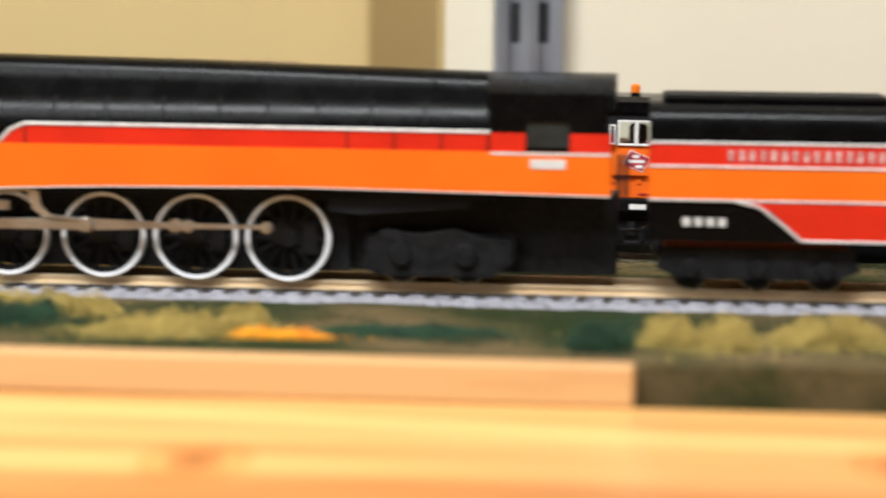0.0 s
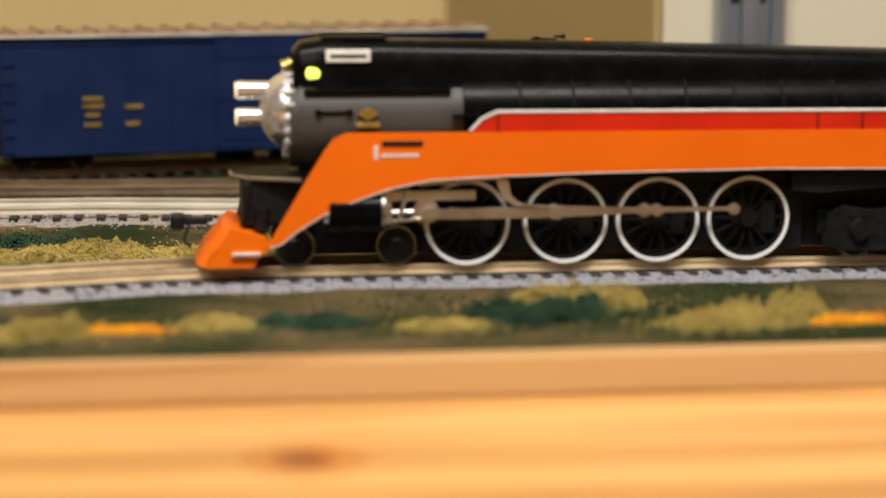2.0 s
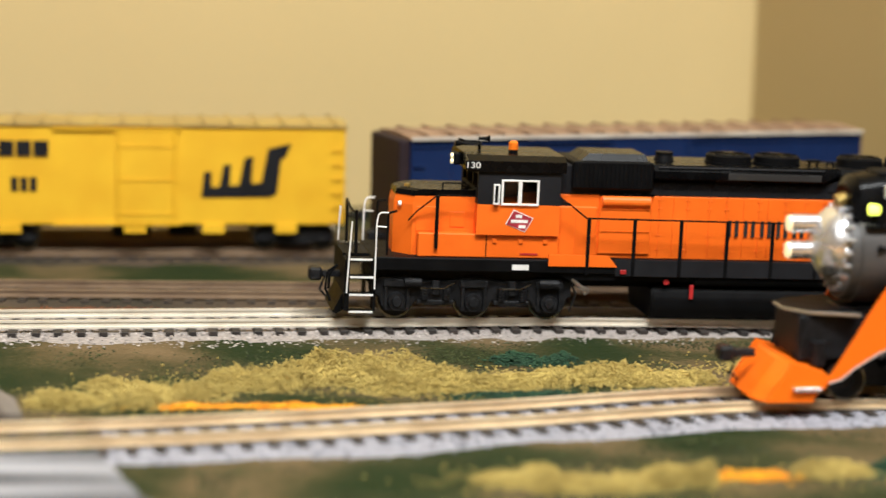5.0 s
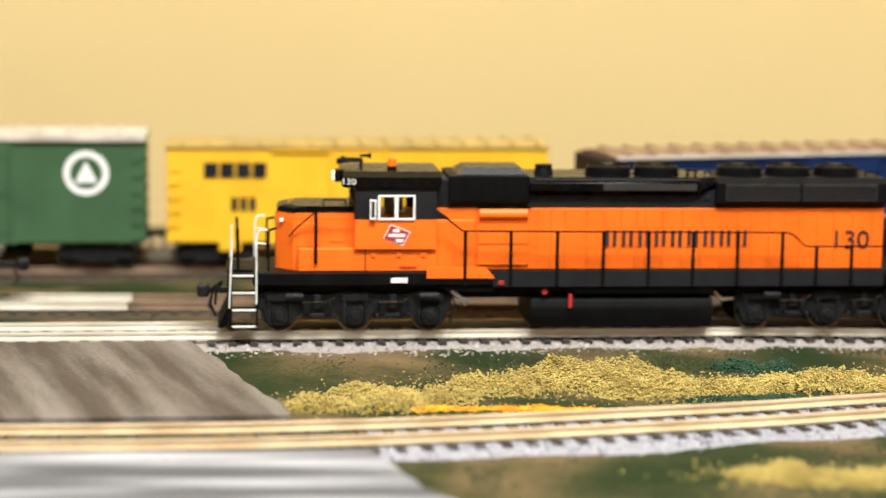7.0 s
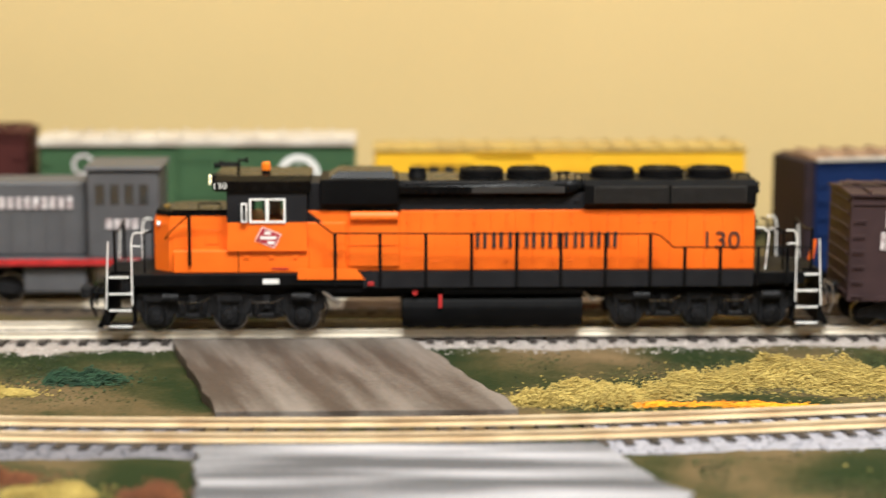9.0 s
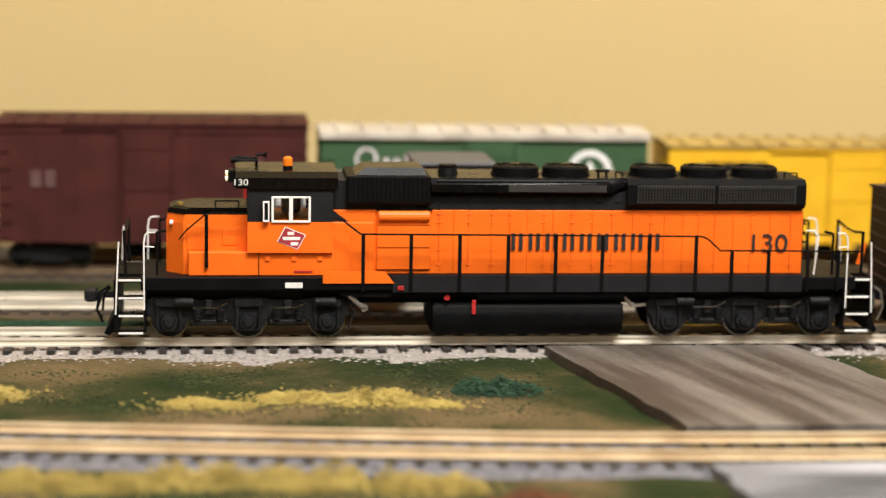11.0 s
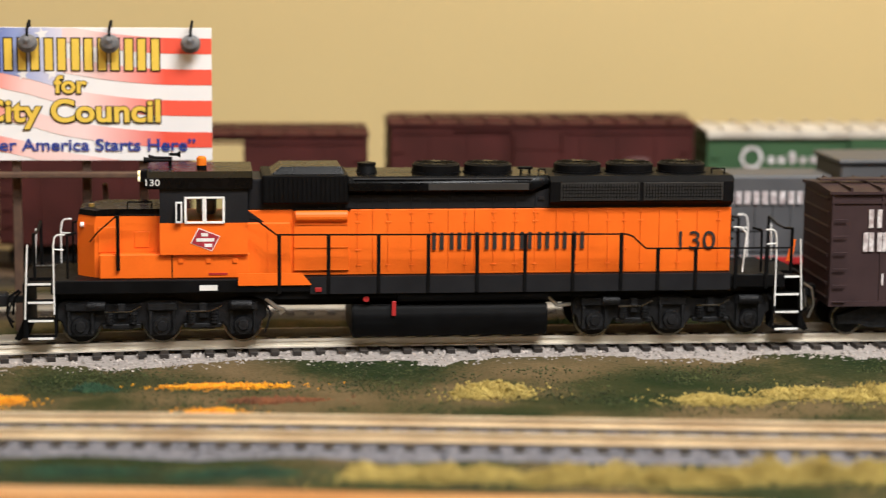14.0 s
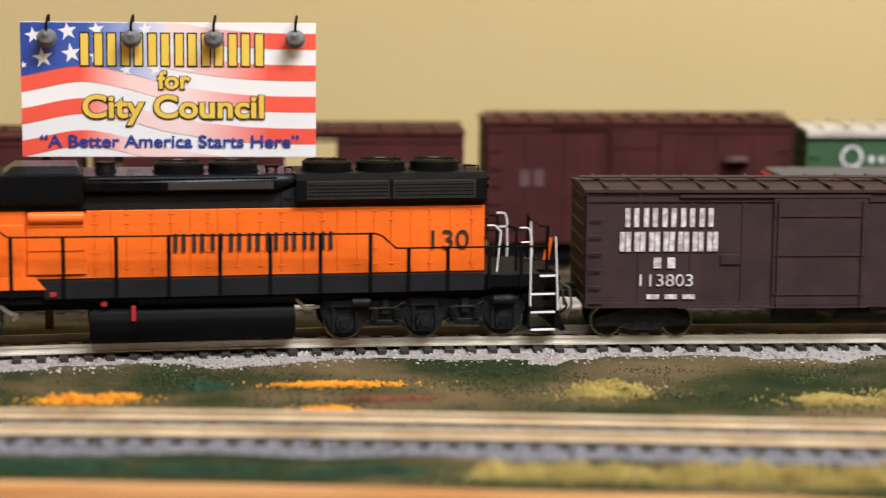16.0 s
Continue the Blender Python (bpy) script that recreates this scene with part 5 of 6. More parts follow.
        pipe(cp, [(50.5, s * 14.6, 12.4), (60, s * 14.6, 13.2)], 0.5)
        pipe(cp, [(57.5, s * 13, 21.8), (79, s * 13, 23.4)], 0.65)
        plate(cp, [(77.2, 23.4), (80.4, 23.0), (81.2, 19.0), (83.8, 16.6), (82.6, 15.8), (79.0, 18.0)], s * 15.4, s * 14.7)
        pipe(cp, [(83, s * 15.2, 16.4), (94, s * 15.9, 15.4)], 0.5)
        part("valve_gear", cp, STEEL, st)
    # driving wheels
    master = None
    for cx in (70.5, 96.6, 121.4, 146.0):
        if master is None:
            bm, spokes = bmesh.new(), {}
            for s in (-1, 1):
                ring(bm, (0, 11.25), 9.2, 11.0, s * 8.0, s * 10.6, 40)
                tube(bm, (0, s * 8.6, 11.25), (0, s * 11.2, 11.25), 2.3, 18)
                for k in range(14):
                    a = k * math.pi / 7
                    tube(spokes.setdefault((s, k), bmesh.new()), (1.6 * math.cos(a), s * 9.6, 11.25 + 1.6 * math.sin(a)), (9.4 * math.cos(a), s * 9.4, 11.25 + 9.4 * math.sin(a)), 0.55, 6)
                plate(bm, [(-4.8, 12.2), (-3.2, 16.3), (-2.0, 16.0), (2.2, 12.6), (2.2, 10.0), (-2.0, 9.0), (-4.8, 10.6)], s * 10.2, s * 9.2)
                box(bm, 3.4, 8.0, s * 9.6 - 0.6, s * 9.6 + 0.6, 6.5, 16, 0.6)
            tube(bm, (0, -8.6, 11.25), (0, 8.6, 11.25), 1.6, 12)
            master = part("driving_wheel", bm, WHEEL, st, "black spoked driving wheel with a white tyre", smooth=True)
            for spoke_bm in spokes.values():
                part("spoke", spoke_bm, WHEEL, master)
            for s in (-1, 1):
                part("white_tyre", ring(bmesh.new(), (0, 11.25), 10.25, 11.25, s * 10.5, s * 10.9, 48), TYRE, master)
            bm = bmesh.new()
            for s in (-1, 1):
                ring(bm, (0, 11.25), 9.4, 11.3, s * 7.3, s * 9.4, 48)
            part("tread", bm, STEEL, master)
            master.matrix_basis = shift(cx)
        else:
            o = again(master, shift(cx))
            for ch in master.children:
                c2 = ch.copy()
                scene.collection.objects.link(c2)
                c2.parent = o
    for x in (25.5, 52.0):
        wheelset(st, x, 5.3)
    # firebox, trailing truck, cab
    fb = bmesh.new()
    plate(fb, [(157, 24), (200, 24), (192, 20.2), (165, 18.2), (157, 19)], -13.6, 13.6)
    part("firebox", fb, CHAR, st, "dark grey firebox side")
    tt = part("trailing_truck", box(bmesh.new(), 166, 206, -9, 9, 6, 13, 0.6), FRAME, st)
    for s in (-1, 1):
        part("truck_frame", plate(bmesh.new(), [(166, 4.5), (167.5, 12), (172, 14.6), (180, 13.2), (190, 14.8), (198, 12.4), (204, 12), (205, 6), (200, 2.4), (170, 2.4)], s * 13.2, s * 11.0), FRAME, tt)
        for x in (176, 193):
            part("journal_box", tube(bmesh.new(), (x, s * 13, 8), (x, s * 14.6, 8), 3.2, 16, 2.6), FRAME, tt, smooth=True)
    for x, r in ((176, 5.4), (193, 6.2)):
        wheelset(st, x, r)
    cabo = part("cab", box(bmesh.new(), 199.2, 200.4, -14.9, 14.9, 24, 50), BLACK, st, "black locomotive cab with an open window")
    for s in (-1, 1):
        y0, y1 = sorted((s * 15.9, s * 14.9))
        for x0, x1, z0, z1 in ((199.2, 208.4, 35.2, 50), (219.4, 228.6, 35.2, 50), (208.4, 219.4, 43.2, 50), (208.4, 219.4, 35.2, 36.6)):
            part("wall_panel", box(bmesh.new(), x0, x1, y0, y1, z0, z1), BLACK, cabo)
    part("cab_floor", box(bmesh.new(), 200.4, 228.6, -14.9, 14.9, 24, 26), BLACK, cabo)
    rf = bmesh.new()
    def cabarch(x):
        pts = [(x, -16.0, 46.5), (x, -15.0, 50.2), (x, -10.5, 53.6), (x, -4, 55.0)]
        return pts + [(x, -q[1], q[2]) for q in reversed(pts)]
    loft(rf, [cabarch(198), cabarch(231)])
    part("cab_roof", rf, BLACK, cabo, smooth=True)
    part("cab_stripe", box(bmesh.new(), 199.2, 208.2, -16.15, -15.85, 35.4, 40.2), RED, cabo)
    part("cab_stripe", box(bmesh.new(), 219.6, 230, -16.15, -15.85, 35.4, 40.2), RED, cabo)
    part("cab_glass", box(bmesh.new(), 208.4, 219.4, -15.3, -15.1, 36.6, 43.2), GLASS, cabo)
    part("cab_panel_line", box(bmesh.new(), 199.4, 229.8, -16.55, -16.3, 34.6, 35.3), SILVERLINE, cabo)
    part("number_bar", box(bmesh.new(), 209.5, 218.5, -16.62, -16.35, 31.2, 33.6), SILVERLINE, cabo)
    bb2 = bmesh.new()
    for x in (231.6, 233.4):
        box(bb2, x, x + 1.2, -15.6, -13.8, 24, 35)
    part("cab_gate", bb2, FRAME, cabo)
    # tender
    td = thing("tender", "orange, red and black streamlined model tender behind the steam locomotive", "model tender", pose(0.27, 0, 0))
    X0, X1 = 239.8, 405
    bd = bmesh.new()
    def tb(x):
        pts = [(x, -15.6, 13.2), (x, -15.6, 41.5), (x, -15.0, 44.6), (x, -12.6, 47.4), (x, -8, 48.6)]
        return pts + [(x, -q[1], q[2]) for q in reversed(pts)]
    loft(bd, [tb(X0), tb(X1)])
    part("body", bd, BLACK, td, "gloss black tender body", smooth=True)
    for s in (-1, 1):
        def band(name, pts, mat, off):
            return part(name, plate(bmesh.new(), pts, s * (15.6 + off), s * 15.4), mat, td)
        band("red_band", [(X0, 32.6), (X0, 38.0), (X1, 38.0), (X1, 32.6)], RED, 0.25)
        band("orange_band", [(X0, 24.2), (X0, 32.2), (X1, 32.2), (X1, 24.2)], SORANGE, 0.25)
        band("lower_red_band", [(265, 23.4), (271, 21.0), (276, 16.6), (279, 14.2), (X1, 14.2), (X1, 23.4)], RED, 0.25)
        ln = bmesh.new()
        for z in (38.4, 32.4):
            pipe(ln, [(X0, s * 15.8, z), (X1, s * 15.8, z)], 0.38)
        pipe(ln, [(X0, s * 15.8, 23.8), (X1, s * 15.8, 23.8)], 0.3)
        pipe(ln, [(262, s * 15.8, 23.6), (268, s * 15.8, 22.2), (274, s * 15.8, 17.6), (278.6, s * 15.8, 13.8), (X1, s * 15.8, 13.8)], 0.38)
        part("silver_line", ln, SILVERLINE, td)
    bars("lettering_bar", PALEINK, td, 259, 302, -15.95, 34.0, 36.8, 8, 0.3, hollow=1.0)
    bars("number_bar", SILVERLINE, td, 248, 260, -15.75, 17.2, 19.4, 4, 0.4)
    top = bmesh.new()
    box(top, 243, 300, -10, 10, 48.4, 50.4, 0.6)
    part("coal_bunker_top", top, SATIN, td)
    for cx in (268, 370):
        tk = part("tender_truck", box(bmesh.new(), cx - 24, cx + 24, -8, 8, 5, 11, 0.6), FRAME, td)
        for s in (-1, 1):
            part("truck_frame", plate(bmesh.new(), [(cx - 26, 6), (cx - 24, 11.5), (cx + 24, 11.5), (cx + 26, 6), (cx + 20, 3.4), (cx - 20, 3.4)], s * 13, s * 11), FRAME, tk)
        for a in (-17, 0, 17):
            for s in (-1, 1):
                part("journal_box", tube(bmesh.new(), (cx + a, s * 13, 6), (cx + a, s * 14.4, 6), 2.4, 14, 2.0), FRAME, tk, smooth=True)
            wheelset(tk, cx + a, 5.2)
    return st


# ---- freight cars ----
def freight_truck(parent, cx, r=4.8, wb=10.5):
    t = part("truck", box(bmesh.new(), cx - 4, cx + 4, -9, 9, 5, 8, 0.4), FRAME, parent)
    for s in (-1, 1):
        part("sideframe", plate(bmesh.new(), [(cx - wb - 3.5, 3.6), (cx - wb - 3.5, 6.2), (cx - 4.5, 9.0), (cx + 4.5, 9.0), (cx + wb + 3.5, 6.2), (cx + wb + 3.5, 3.6), (cx + wb - 3, 3.6), (cx + 4, 2.4), (cx - 4, 2.4), (cx - wb + 3, 3.6)], s * 12.2, s * 10.8), FRAME, t)
    for a in (-wb, wb):
        wheelset(t, cx + a, r)
    return t


def freight_car(name, label, length, height, paint, roofmat, ribs=0, door=None, m=None, base=10.0, roof_proud=0.8):
    """A closed car round x = 0; door: (x0, x1, 'shut' or 'open')."""
    c = thing(name, label, "model freight car", m, group="freight cars")
    h = length / 2
    bm = bmesh.new()
    W = 15.2
    if door and door[2] == "open":
        x0, x1 = door[0], door[1]
        for a, b in ((-h, x0), (x1, h)):
            for y0 in (-W, W - 0.8):
                part("side_panel", box(bmesh.new(), a, b, y0, y0 + 0.8, base, height - 1.6), paint, c)
        for a in (-h, h - 0.8):
            part("end_panel", box(bmesh.new(), a, a + 0.8, -W + 0.8, W - 0.8, base, height - 1.6), paint, c)
        part("car_floor", box(bm, -h + 0.8, h - 0.8, -W + 0.8, W - 0.8, base, base + 1), paint, c)
        part("car_ceiling", box(bmesh.new(), -h + 0.8, h - 0.8, -W + 0.8, W - 0.8, height - 3.4, height - 1.6), paint, c)
    else:
        part("body", box(bm, -h, h, -W, W, base, height - 1.6, 0.25), paint, c)
    rf = bmesh.new()
    sec = lambda x: [(x, -W - roof_proud, height - 1.8), (x, -W - roof_proud, height - 1.0), (x, 0, height), (x, W + roof_proud, height - 1.0), (x, W + roof_proud, height - 1.8)]
    loft(rf, [sec(-h - 0.6), sec(h + 0.6)])
    roof = part("roof", rf, roofmat, c)
    k = -h + 6
    while k < h - 3:
        part("roof_rib", box(bmesh.new(), k - 0.4, k + 0.4, -W - roof_proud + 0.2, W + roof_proud - 0.2, height - 1.1, height + 0.2), roofmat, roof)
        k += 9.5
    wk = bmesh.new()
    box(wk, -h, h, -2.4, 2.4, height + 0.8, height + 1.3)
    if ribs and base > 9:
        part("running_board", wk, roofmat, roof)
    else:
        wk.free()
    if ribs:
        for i in range(ribs + 1):
            x = -h + 0.5 + (length - 1) * i / ribs
            if door and door[0] - 1 < x < door[1] + 1:
                continue
            part("side_rib", box(bmesh.new(), x - 0.3, x + 0.3, -W - 0.35, -W, base + 0.4, height - 2), paint, c)
        rb = bmesh.new()
        box(rb, -h, h, -W - 0.45, -W, base, base + 1.6)
        box(rb, -h, h, -W - 0.45, -W, height - 4.6, height - 3.8)
        part("side_frame", rb, paint, c)
    if door and door[2] == "shut":
        x0, x1 = door[0], door[1]
        db, rails = bmesh.new(), []
        box(db, x0, x1, -W - 0.9, -W, base + 0.6, height - 3.2, 0.15)
        for i in range(3):
            z = base + 4 + i * (height - base - 8) / 2.4
            rails.append(box(bmesh.new(), x0 + 0.4, x1 - 0.4, -W - 1.2, -W - 0.8, z - 0.3, z + 0.3))
        dr = part("door", db, paint, c)
        for r_bm in rails:
            part("door_rib", r_bm, paint, dr)
        for x in (x0 + 1.4, x1 - 1.4):
            part("door_rod", tube(bmesh.new(), (x, -W - 1.4, base), (x, -W - 1.4, height - 4), 0.3, 6), paint, dr)
        for z in (height - 3.3, base - 0.2):
            part("door_track", box(bmesh.new(), x0 - (x1 - x0), x1 + 1, -W - 1.1, -W - 0.3, z, z + 0.8), paint, c)
    for s in (-1, 1):
        for i in range(8):
            z = base + 2.5 + i * (height - base - 6) / 7
            part("end_corrugation", tube(bmesh.new(), (s * h, -W + 2, z), (s * h, W - 2, z), 0.55, 8), paint, c)
    for s, x in ((-1, -h + 1.0), (1, h - 5.0)):
        for i in range(6):
            z = base + 1.5 + i * (height - base - 6) / 6
            part("ladder_rung", tube(bmesh.new(), (x, -W - 0.9, z), (x + 4, -W - 0.9, z), 0.22, 6), paint, c)
    un = bmesh.new()
    box(un, -h + 4, h - 4, -4, 4, base - 2.4, base, 0.2)
    box(un, -12, 2, -9, -5, base - 5.5, base - 1, 0.5)
    tube(un, (8, -7, base - 3), (18, -7, base - 3), 2.2, 12)
    part("underframe", un, FRAME, c)
    for s in (-1, 1):
        freight_truck(c, s * (h - 18))
        coupler(c, s * (h + 0.5), s)
    return c


def fading_print(name, stops, x0, x1):
    """Printed colour that changes along the sign, from x0 to x1 in metres."""
    m = bpy.data.materials.new(name)
    m.use_nodes = True
    nt = m.node_tree
    b = nt.nodes["Principled BSDF"]
    b.inputs["Roughness"].default_value, b.inputs["Coat Weight"].default_value = 0.35, 0.25
    co, sp, rg, ramp = (nt.nodes.new(k) for k in ("ShaderNodeTexCoord", "ShaderNodeSeparateXYZ", "ShaderNodeMapRange", "ShaderNodeValToRGB"))
    rg.inputs["From Min"].default_value, rg.inputs["From Max"].default_value = x0, x1
    nt.links.new(co.outputs["Object"], sp.inputs[0])
    nt.links.new(sp.outputs["X"], rg.inputs[0])
    nt.links.new(rg.outputs[0], ramp.inputs[0])
    e = ramp.color_ramp.elements
    e[0].position, e[0].color = stops[0][0], (*stops[0][1], 1)
    e[1].position, e[1].color = stops[-1][0], (*stops[-1][1], 1)
    for p, c in stops[1:-1]:
        q = e.new(p)
        q.color = (*c, 1)
    nt.links.new(ramp.outputs[0], b.inputs["Base Color"])
    return m


def billboard():
    x0, x1, y, z0, z1 = -346.8, -257.6, 0.0, 49.6, 90.6
    wide = x1 - x0
    b = thing("billboard", "model roadside billboard with a striped flag design and four lamps", "billboard", pose(0, 0.138, 0))
    part("panel", box(bmesh.new(), x0, x1, y, y + 1.4, z0, z1, 0.1), SIGNWHITE, b, "glossy white printed card")
    red, pink = (0.82, 0.1, 0.06), (0.86, 0.6, 0.56)
    stripe_print = fading_print("printed_stripe", [(0.0, red), (0.2, red), (0.36, pink), (0.56, (0.86, 0.66, 0.63)), (0.84, red), (1.0, red)], x0 / 1000, x1 / 1000)
    field_print = fading_print("printed_star_field", [(0.0, (0.025, 0.06, 0.3)), (0.22, (0.05, 0.1, 0.4)), (0.34, (0.3, 0.36, 0.62)), (0.5, (0.74, 0.7, 0.78))], x0 / 1000, x1 / 1000)
    sway = rail_path([(-0.2, 2.0), (0.0, 0.0), (0.2, -3.2), (0.35, -1.2), (0.5, 2.4), (0.75, 5.4), (1.0, 6.0), (1.2, 5.6)])
    n = 60

    def ribbon(name, u0, u1, above, below, mat, off, label=""):
        bm = bmesh.new()
        prev = None
        for i in range(n + 1):
            u = u0 + (u1 - u0) * i / n
            p, q = min(z1 - above(u), z1 - 0.1), min(z1 - below(u), z1 - 0.1)
            p, q = max(p, z0 + 0.1), max(q, z0 + 0.1)
            cur = (bm.verts.new((x0 + wide * u, y - off, p)), bm.verts.new((x0 + wide * u, y - off, q)))
            if prev and p - q > 0.02:
                bm.faces.new((prev[0], prev[1], cur[1], cur[0]))
            prev = cur
        part(name, bm, mat, b, label)

    for k, start in enumerate((-0.4, 9.2, 18.8, 28.6, 38.4)):
        ribbon("stripe", 0.47 if k < 2 else 0.0, 1.0, lambda u: start - 2.4 + sway(u), lambda u: start + 2.4 + sway(u), stripe_print, 0.12)
    ribbon("canton", 0.0, 0.49, lambda u: 0.0, lambda u: 16.4 + sway(u), field_print, 0.2, "blue star field that fades out")
    for sx, sz, r in ((3.9, 86.6, 2.6), (14.2, 87.9, 3.0), (22.9, 88.4, 2.6), (6.6, 79.8, 3.2), (15.2, 81.2, 3.1), (0.9, 77.6, 1.2), (22.4, 80.4, 2.2), (37.6, 88.6, 2.4), (40.4, 76.6, 2.4), (31.6, 76.2, 2.0)):
        bm = bmesh.new()
        vs = []
        for k in range(10):
            q = r if k % 2 == 0 else r * 0.4
            a = math.pi / 2 + k * math.pi / 5 + 0.15
            vs.append(bm.verts.new((max(x0 + 0.1, x0 + sx + q * math.cos(a)), y - 0.3, min(sz + q * math.sin(a), z1 - 0.1))))
        bm.faces.new(vs)
        part("star", bm, SIGNWHITE, b)
    xm = x0 + 0.515 * wide
    # a surname shown as plain gold bars, then the words below it
    for grow, off, mat in ((0.4, 0.36, CHAR), (0.0, 0.46, SIGNGOLD)):
        for i in range(7):
            a = xm - 28.3 + i * 8.1
            for p, q in ((a + 0.4, a + 2.7), (a + 4.6, a + 6.9)):
                part("name_bar", box(bmesh.new(), p - grow, q + grow, y - off, y - off + 0.08, 77.6 - grow, 87.2 + grow), mat, b)
    letters("for", 7.4, CHAR, "wording", b, xm, y - 0.34, 72.8, 0.08, across=10.6, bold=0.5)
    letters("for", 7.4, SIGNGOLD, "wording", b, xm, y - 0.46, 72.9, 0.08, across=10.0, bold=0.2)
    letters("City Council", 9.6, CHAR, "wording", b, xm, y - 0.34, 64.6, 0.08, across=55.6, bold=0.55)
    letters("City Council", 9.6, SIGNGOLD, "wording", b, xm, y - 0.46, 64.7, 0.08, across=55.0, bold=0.25)
    letters("\u201cA Better America Starts Here\u201d", 5.2, SIGNBLUE, "wording", b, xm - 1.2, y - 0.4, 54.3, 0.08, across=78.6, bold=0.1)
    for u in (0.093, 0.376, 0.653, 0.929):
        x = x0 + wide * u
        arm = bmesh.new()
        pts = [(x, y + 1.6, 87)]
        for k in range(9):
            a = math.pi * k / 8
            pts.append((x + 0.5 * math.sin(a), y - 1.6 + 3.2 * math.cos(a), 89.8 + 2.9 * math.sin(a)))
        pts.append((x + 0.1, y - 5.0, 87.6))
        ob = part("lamp_arm", pipe(arm, pts, 0.42), SATIN, b)
        sh = bmesh.new()
        tube(sh, (x, y - 5.9, 87.6), (x, y - 5.3, 87.0), 0.8, 16, 1.3)
        tube(sh, (x, y - 5.3, 87.0), (x, y - 4.5, 86.5), 1.3, 24, 2.4)
        tube(sh, (x, y - 4.5, 86.5), (x, y - 3.2, 85.9), 2.4, 24, 3.1)
        part("lamp_shade", sh, LAMPGREY, ob, "grey domed lamp shade", smooth=True)
    for x in (-340, -318, -296.5, -279):
        part("post", box(bmesh.new(), x - 1.3, x + 1.3, y + 1.6, y + 4.2, -4.6, 49.5, 0.2), TIMBER, b)
    for x in (-330, -291):
        part("brace", pipe(bmesh.new(), [(x, y + 3, 42), (x + 2, y + 12, -4.6)], 0.9), TIMBER, b)
    part("catwalk", box(bmesh.new(), x0 + 4, x1 - 2, y - 4, y + 2, 44.6, 46.0, 0.2), TIMBER, b)
    return b


def switcher():
    s = thing("switcher_locomotive", "dark grey model switch locomotive with a red stripe on the siding", "model locomotive", pose(-0.066, spur_y(-0.07) - 0.002, 0))
    part("deck", box(bmesh.new(), -46, 58, -15, 15, 13.4, 16.2, 0.3), SWGREY, s)
    part("sill_stripe", box(bmesh.new(), -46, 58, -15.5, -14.9, 13.8, 16.0), REDMARK, s, "bright red sill stripe")
    part("hood", box(bmesh.new(), -42, 12, -10.5, 10.5, 16.2, 42.5, 1.0, 2), SWGREY, s)
    part("hood_end", box(bmesh.new(), -43.0, -41.8, -10, 10, 17, 41, 0.3), REDMARK, s, "red hood end")
    seam = bmesh.new()
    for x in range(-38, 12, 6):
        box(seam, x - 0.2, x + 0.2, -10.9, -10.4, 17, 32)
    part("door_seam", seam, SWGREY, s)
    bars("lettering_bar", PALEINK, s, -39, 8, -11.0, 33.0, 37.2, 16, 0.35)
    part("cab", box(bmesh.new(), 13, 38, -15, 15, 16.2, 46.5, 0.6), SWGREY, s)
    for x in (17.5, 22.6, 27.6, 32.6):
        part("cab_window", box(bmesh.new(), x - 1.6, x + 1.6, -15.3, -14.9, 35, 42, 0.2), GLASS, s)
    bars("number_bar", PALEINK, s, 19, 31, -15.3, 26.5, 30.0, 4, 0.3)
    part("cab_roof", box(bmesh.new(), 12, 39, -16, 16, 46.5, 48.2, 0.7, 2), SWGREY, s)
    part("tank", box(bmesh.new(), -10, 12, -13, 13, 3.5, 13.2, 1.0, 2), SWGREY, s)
    rl = bmesh.new()
    pipe(rl, [(-45.5, -14.6, 16), (-45.5, -14.6, 28), (-40, -14.6, 29)], 0.4)
    pipe(rl, [(40, -14.6, 27), (50, -14.6, 27), (57, -14.6, 24), (57, -14.6, 16)], 0.4)
    part("handrail", rl, REDMARK, s)
    for cx in (-27, 37):
        freight_truck(s, cx, 5.2, 12)
    for k in (-1, 1):
        coupler(s, 6 + k * 52, k)
    return s


# ---- foliage ----
def shrub(x, y, rx, ry, h, mat, label, n):
    """A foam clump: fine crumbs in uneven lobes, thinning into loose crumbs at the foot."""
    spots = []
    lobes = [(random.uniform(-0.75, 0.75), random.uniform(-0.6, 0.6), random.uniform(0.3, 0.7), random.uniform(0.45, 1.0)) for _ in range(8)]
    while len(spots) < n:
        if random.random() < 0.16:
            a, r = random.random() * 6.283, abs(random.gauss(0, 0.85))
            spots.append((x + r * math.cos(a) * rx, y + r * math.sin(a) * ry, -0.0040 + random.uniform(-0.0003, 0.0006)))
            continue
        lx, ly, lr, lh = random.choice(lobes)
        a, r = random.random() * 6.283, lr * math.sqrt(random.random())
        u, v = lx + r * math.cos(a), ly + r * math.sin(a)
        rough = 0.75 + 0.5 * noise.noise((u * 5 + x * 900, v * 5, y * 300))
        top = lh * rough * max(0.04, 1 - (r / lr) ** 2) ** 0.6
        z = 0.82 * h * top * random.uniform(0.3, 1.0) ** 0.6 + random.uniform(-0.0004, 0.0006)
        spots.append((x + u * rx, y + v * ry, -0.0045 + z))
    o = bits("shrub", spots, mat, label, (0.00022, 0.0005), kind="", category="shrub")
    o["group"] = "foam shrubs"
    return o


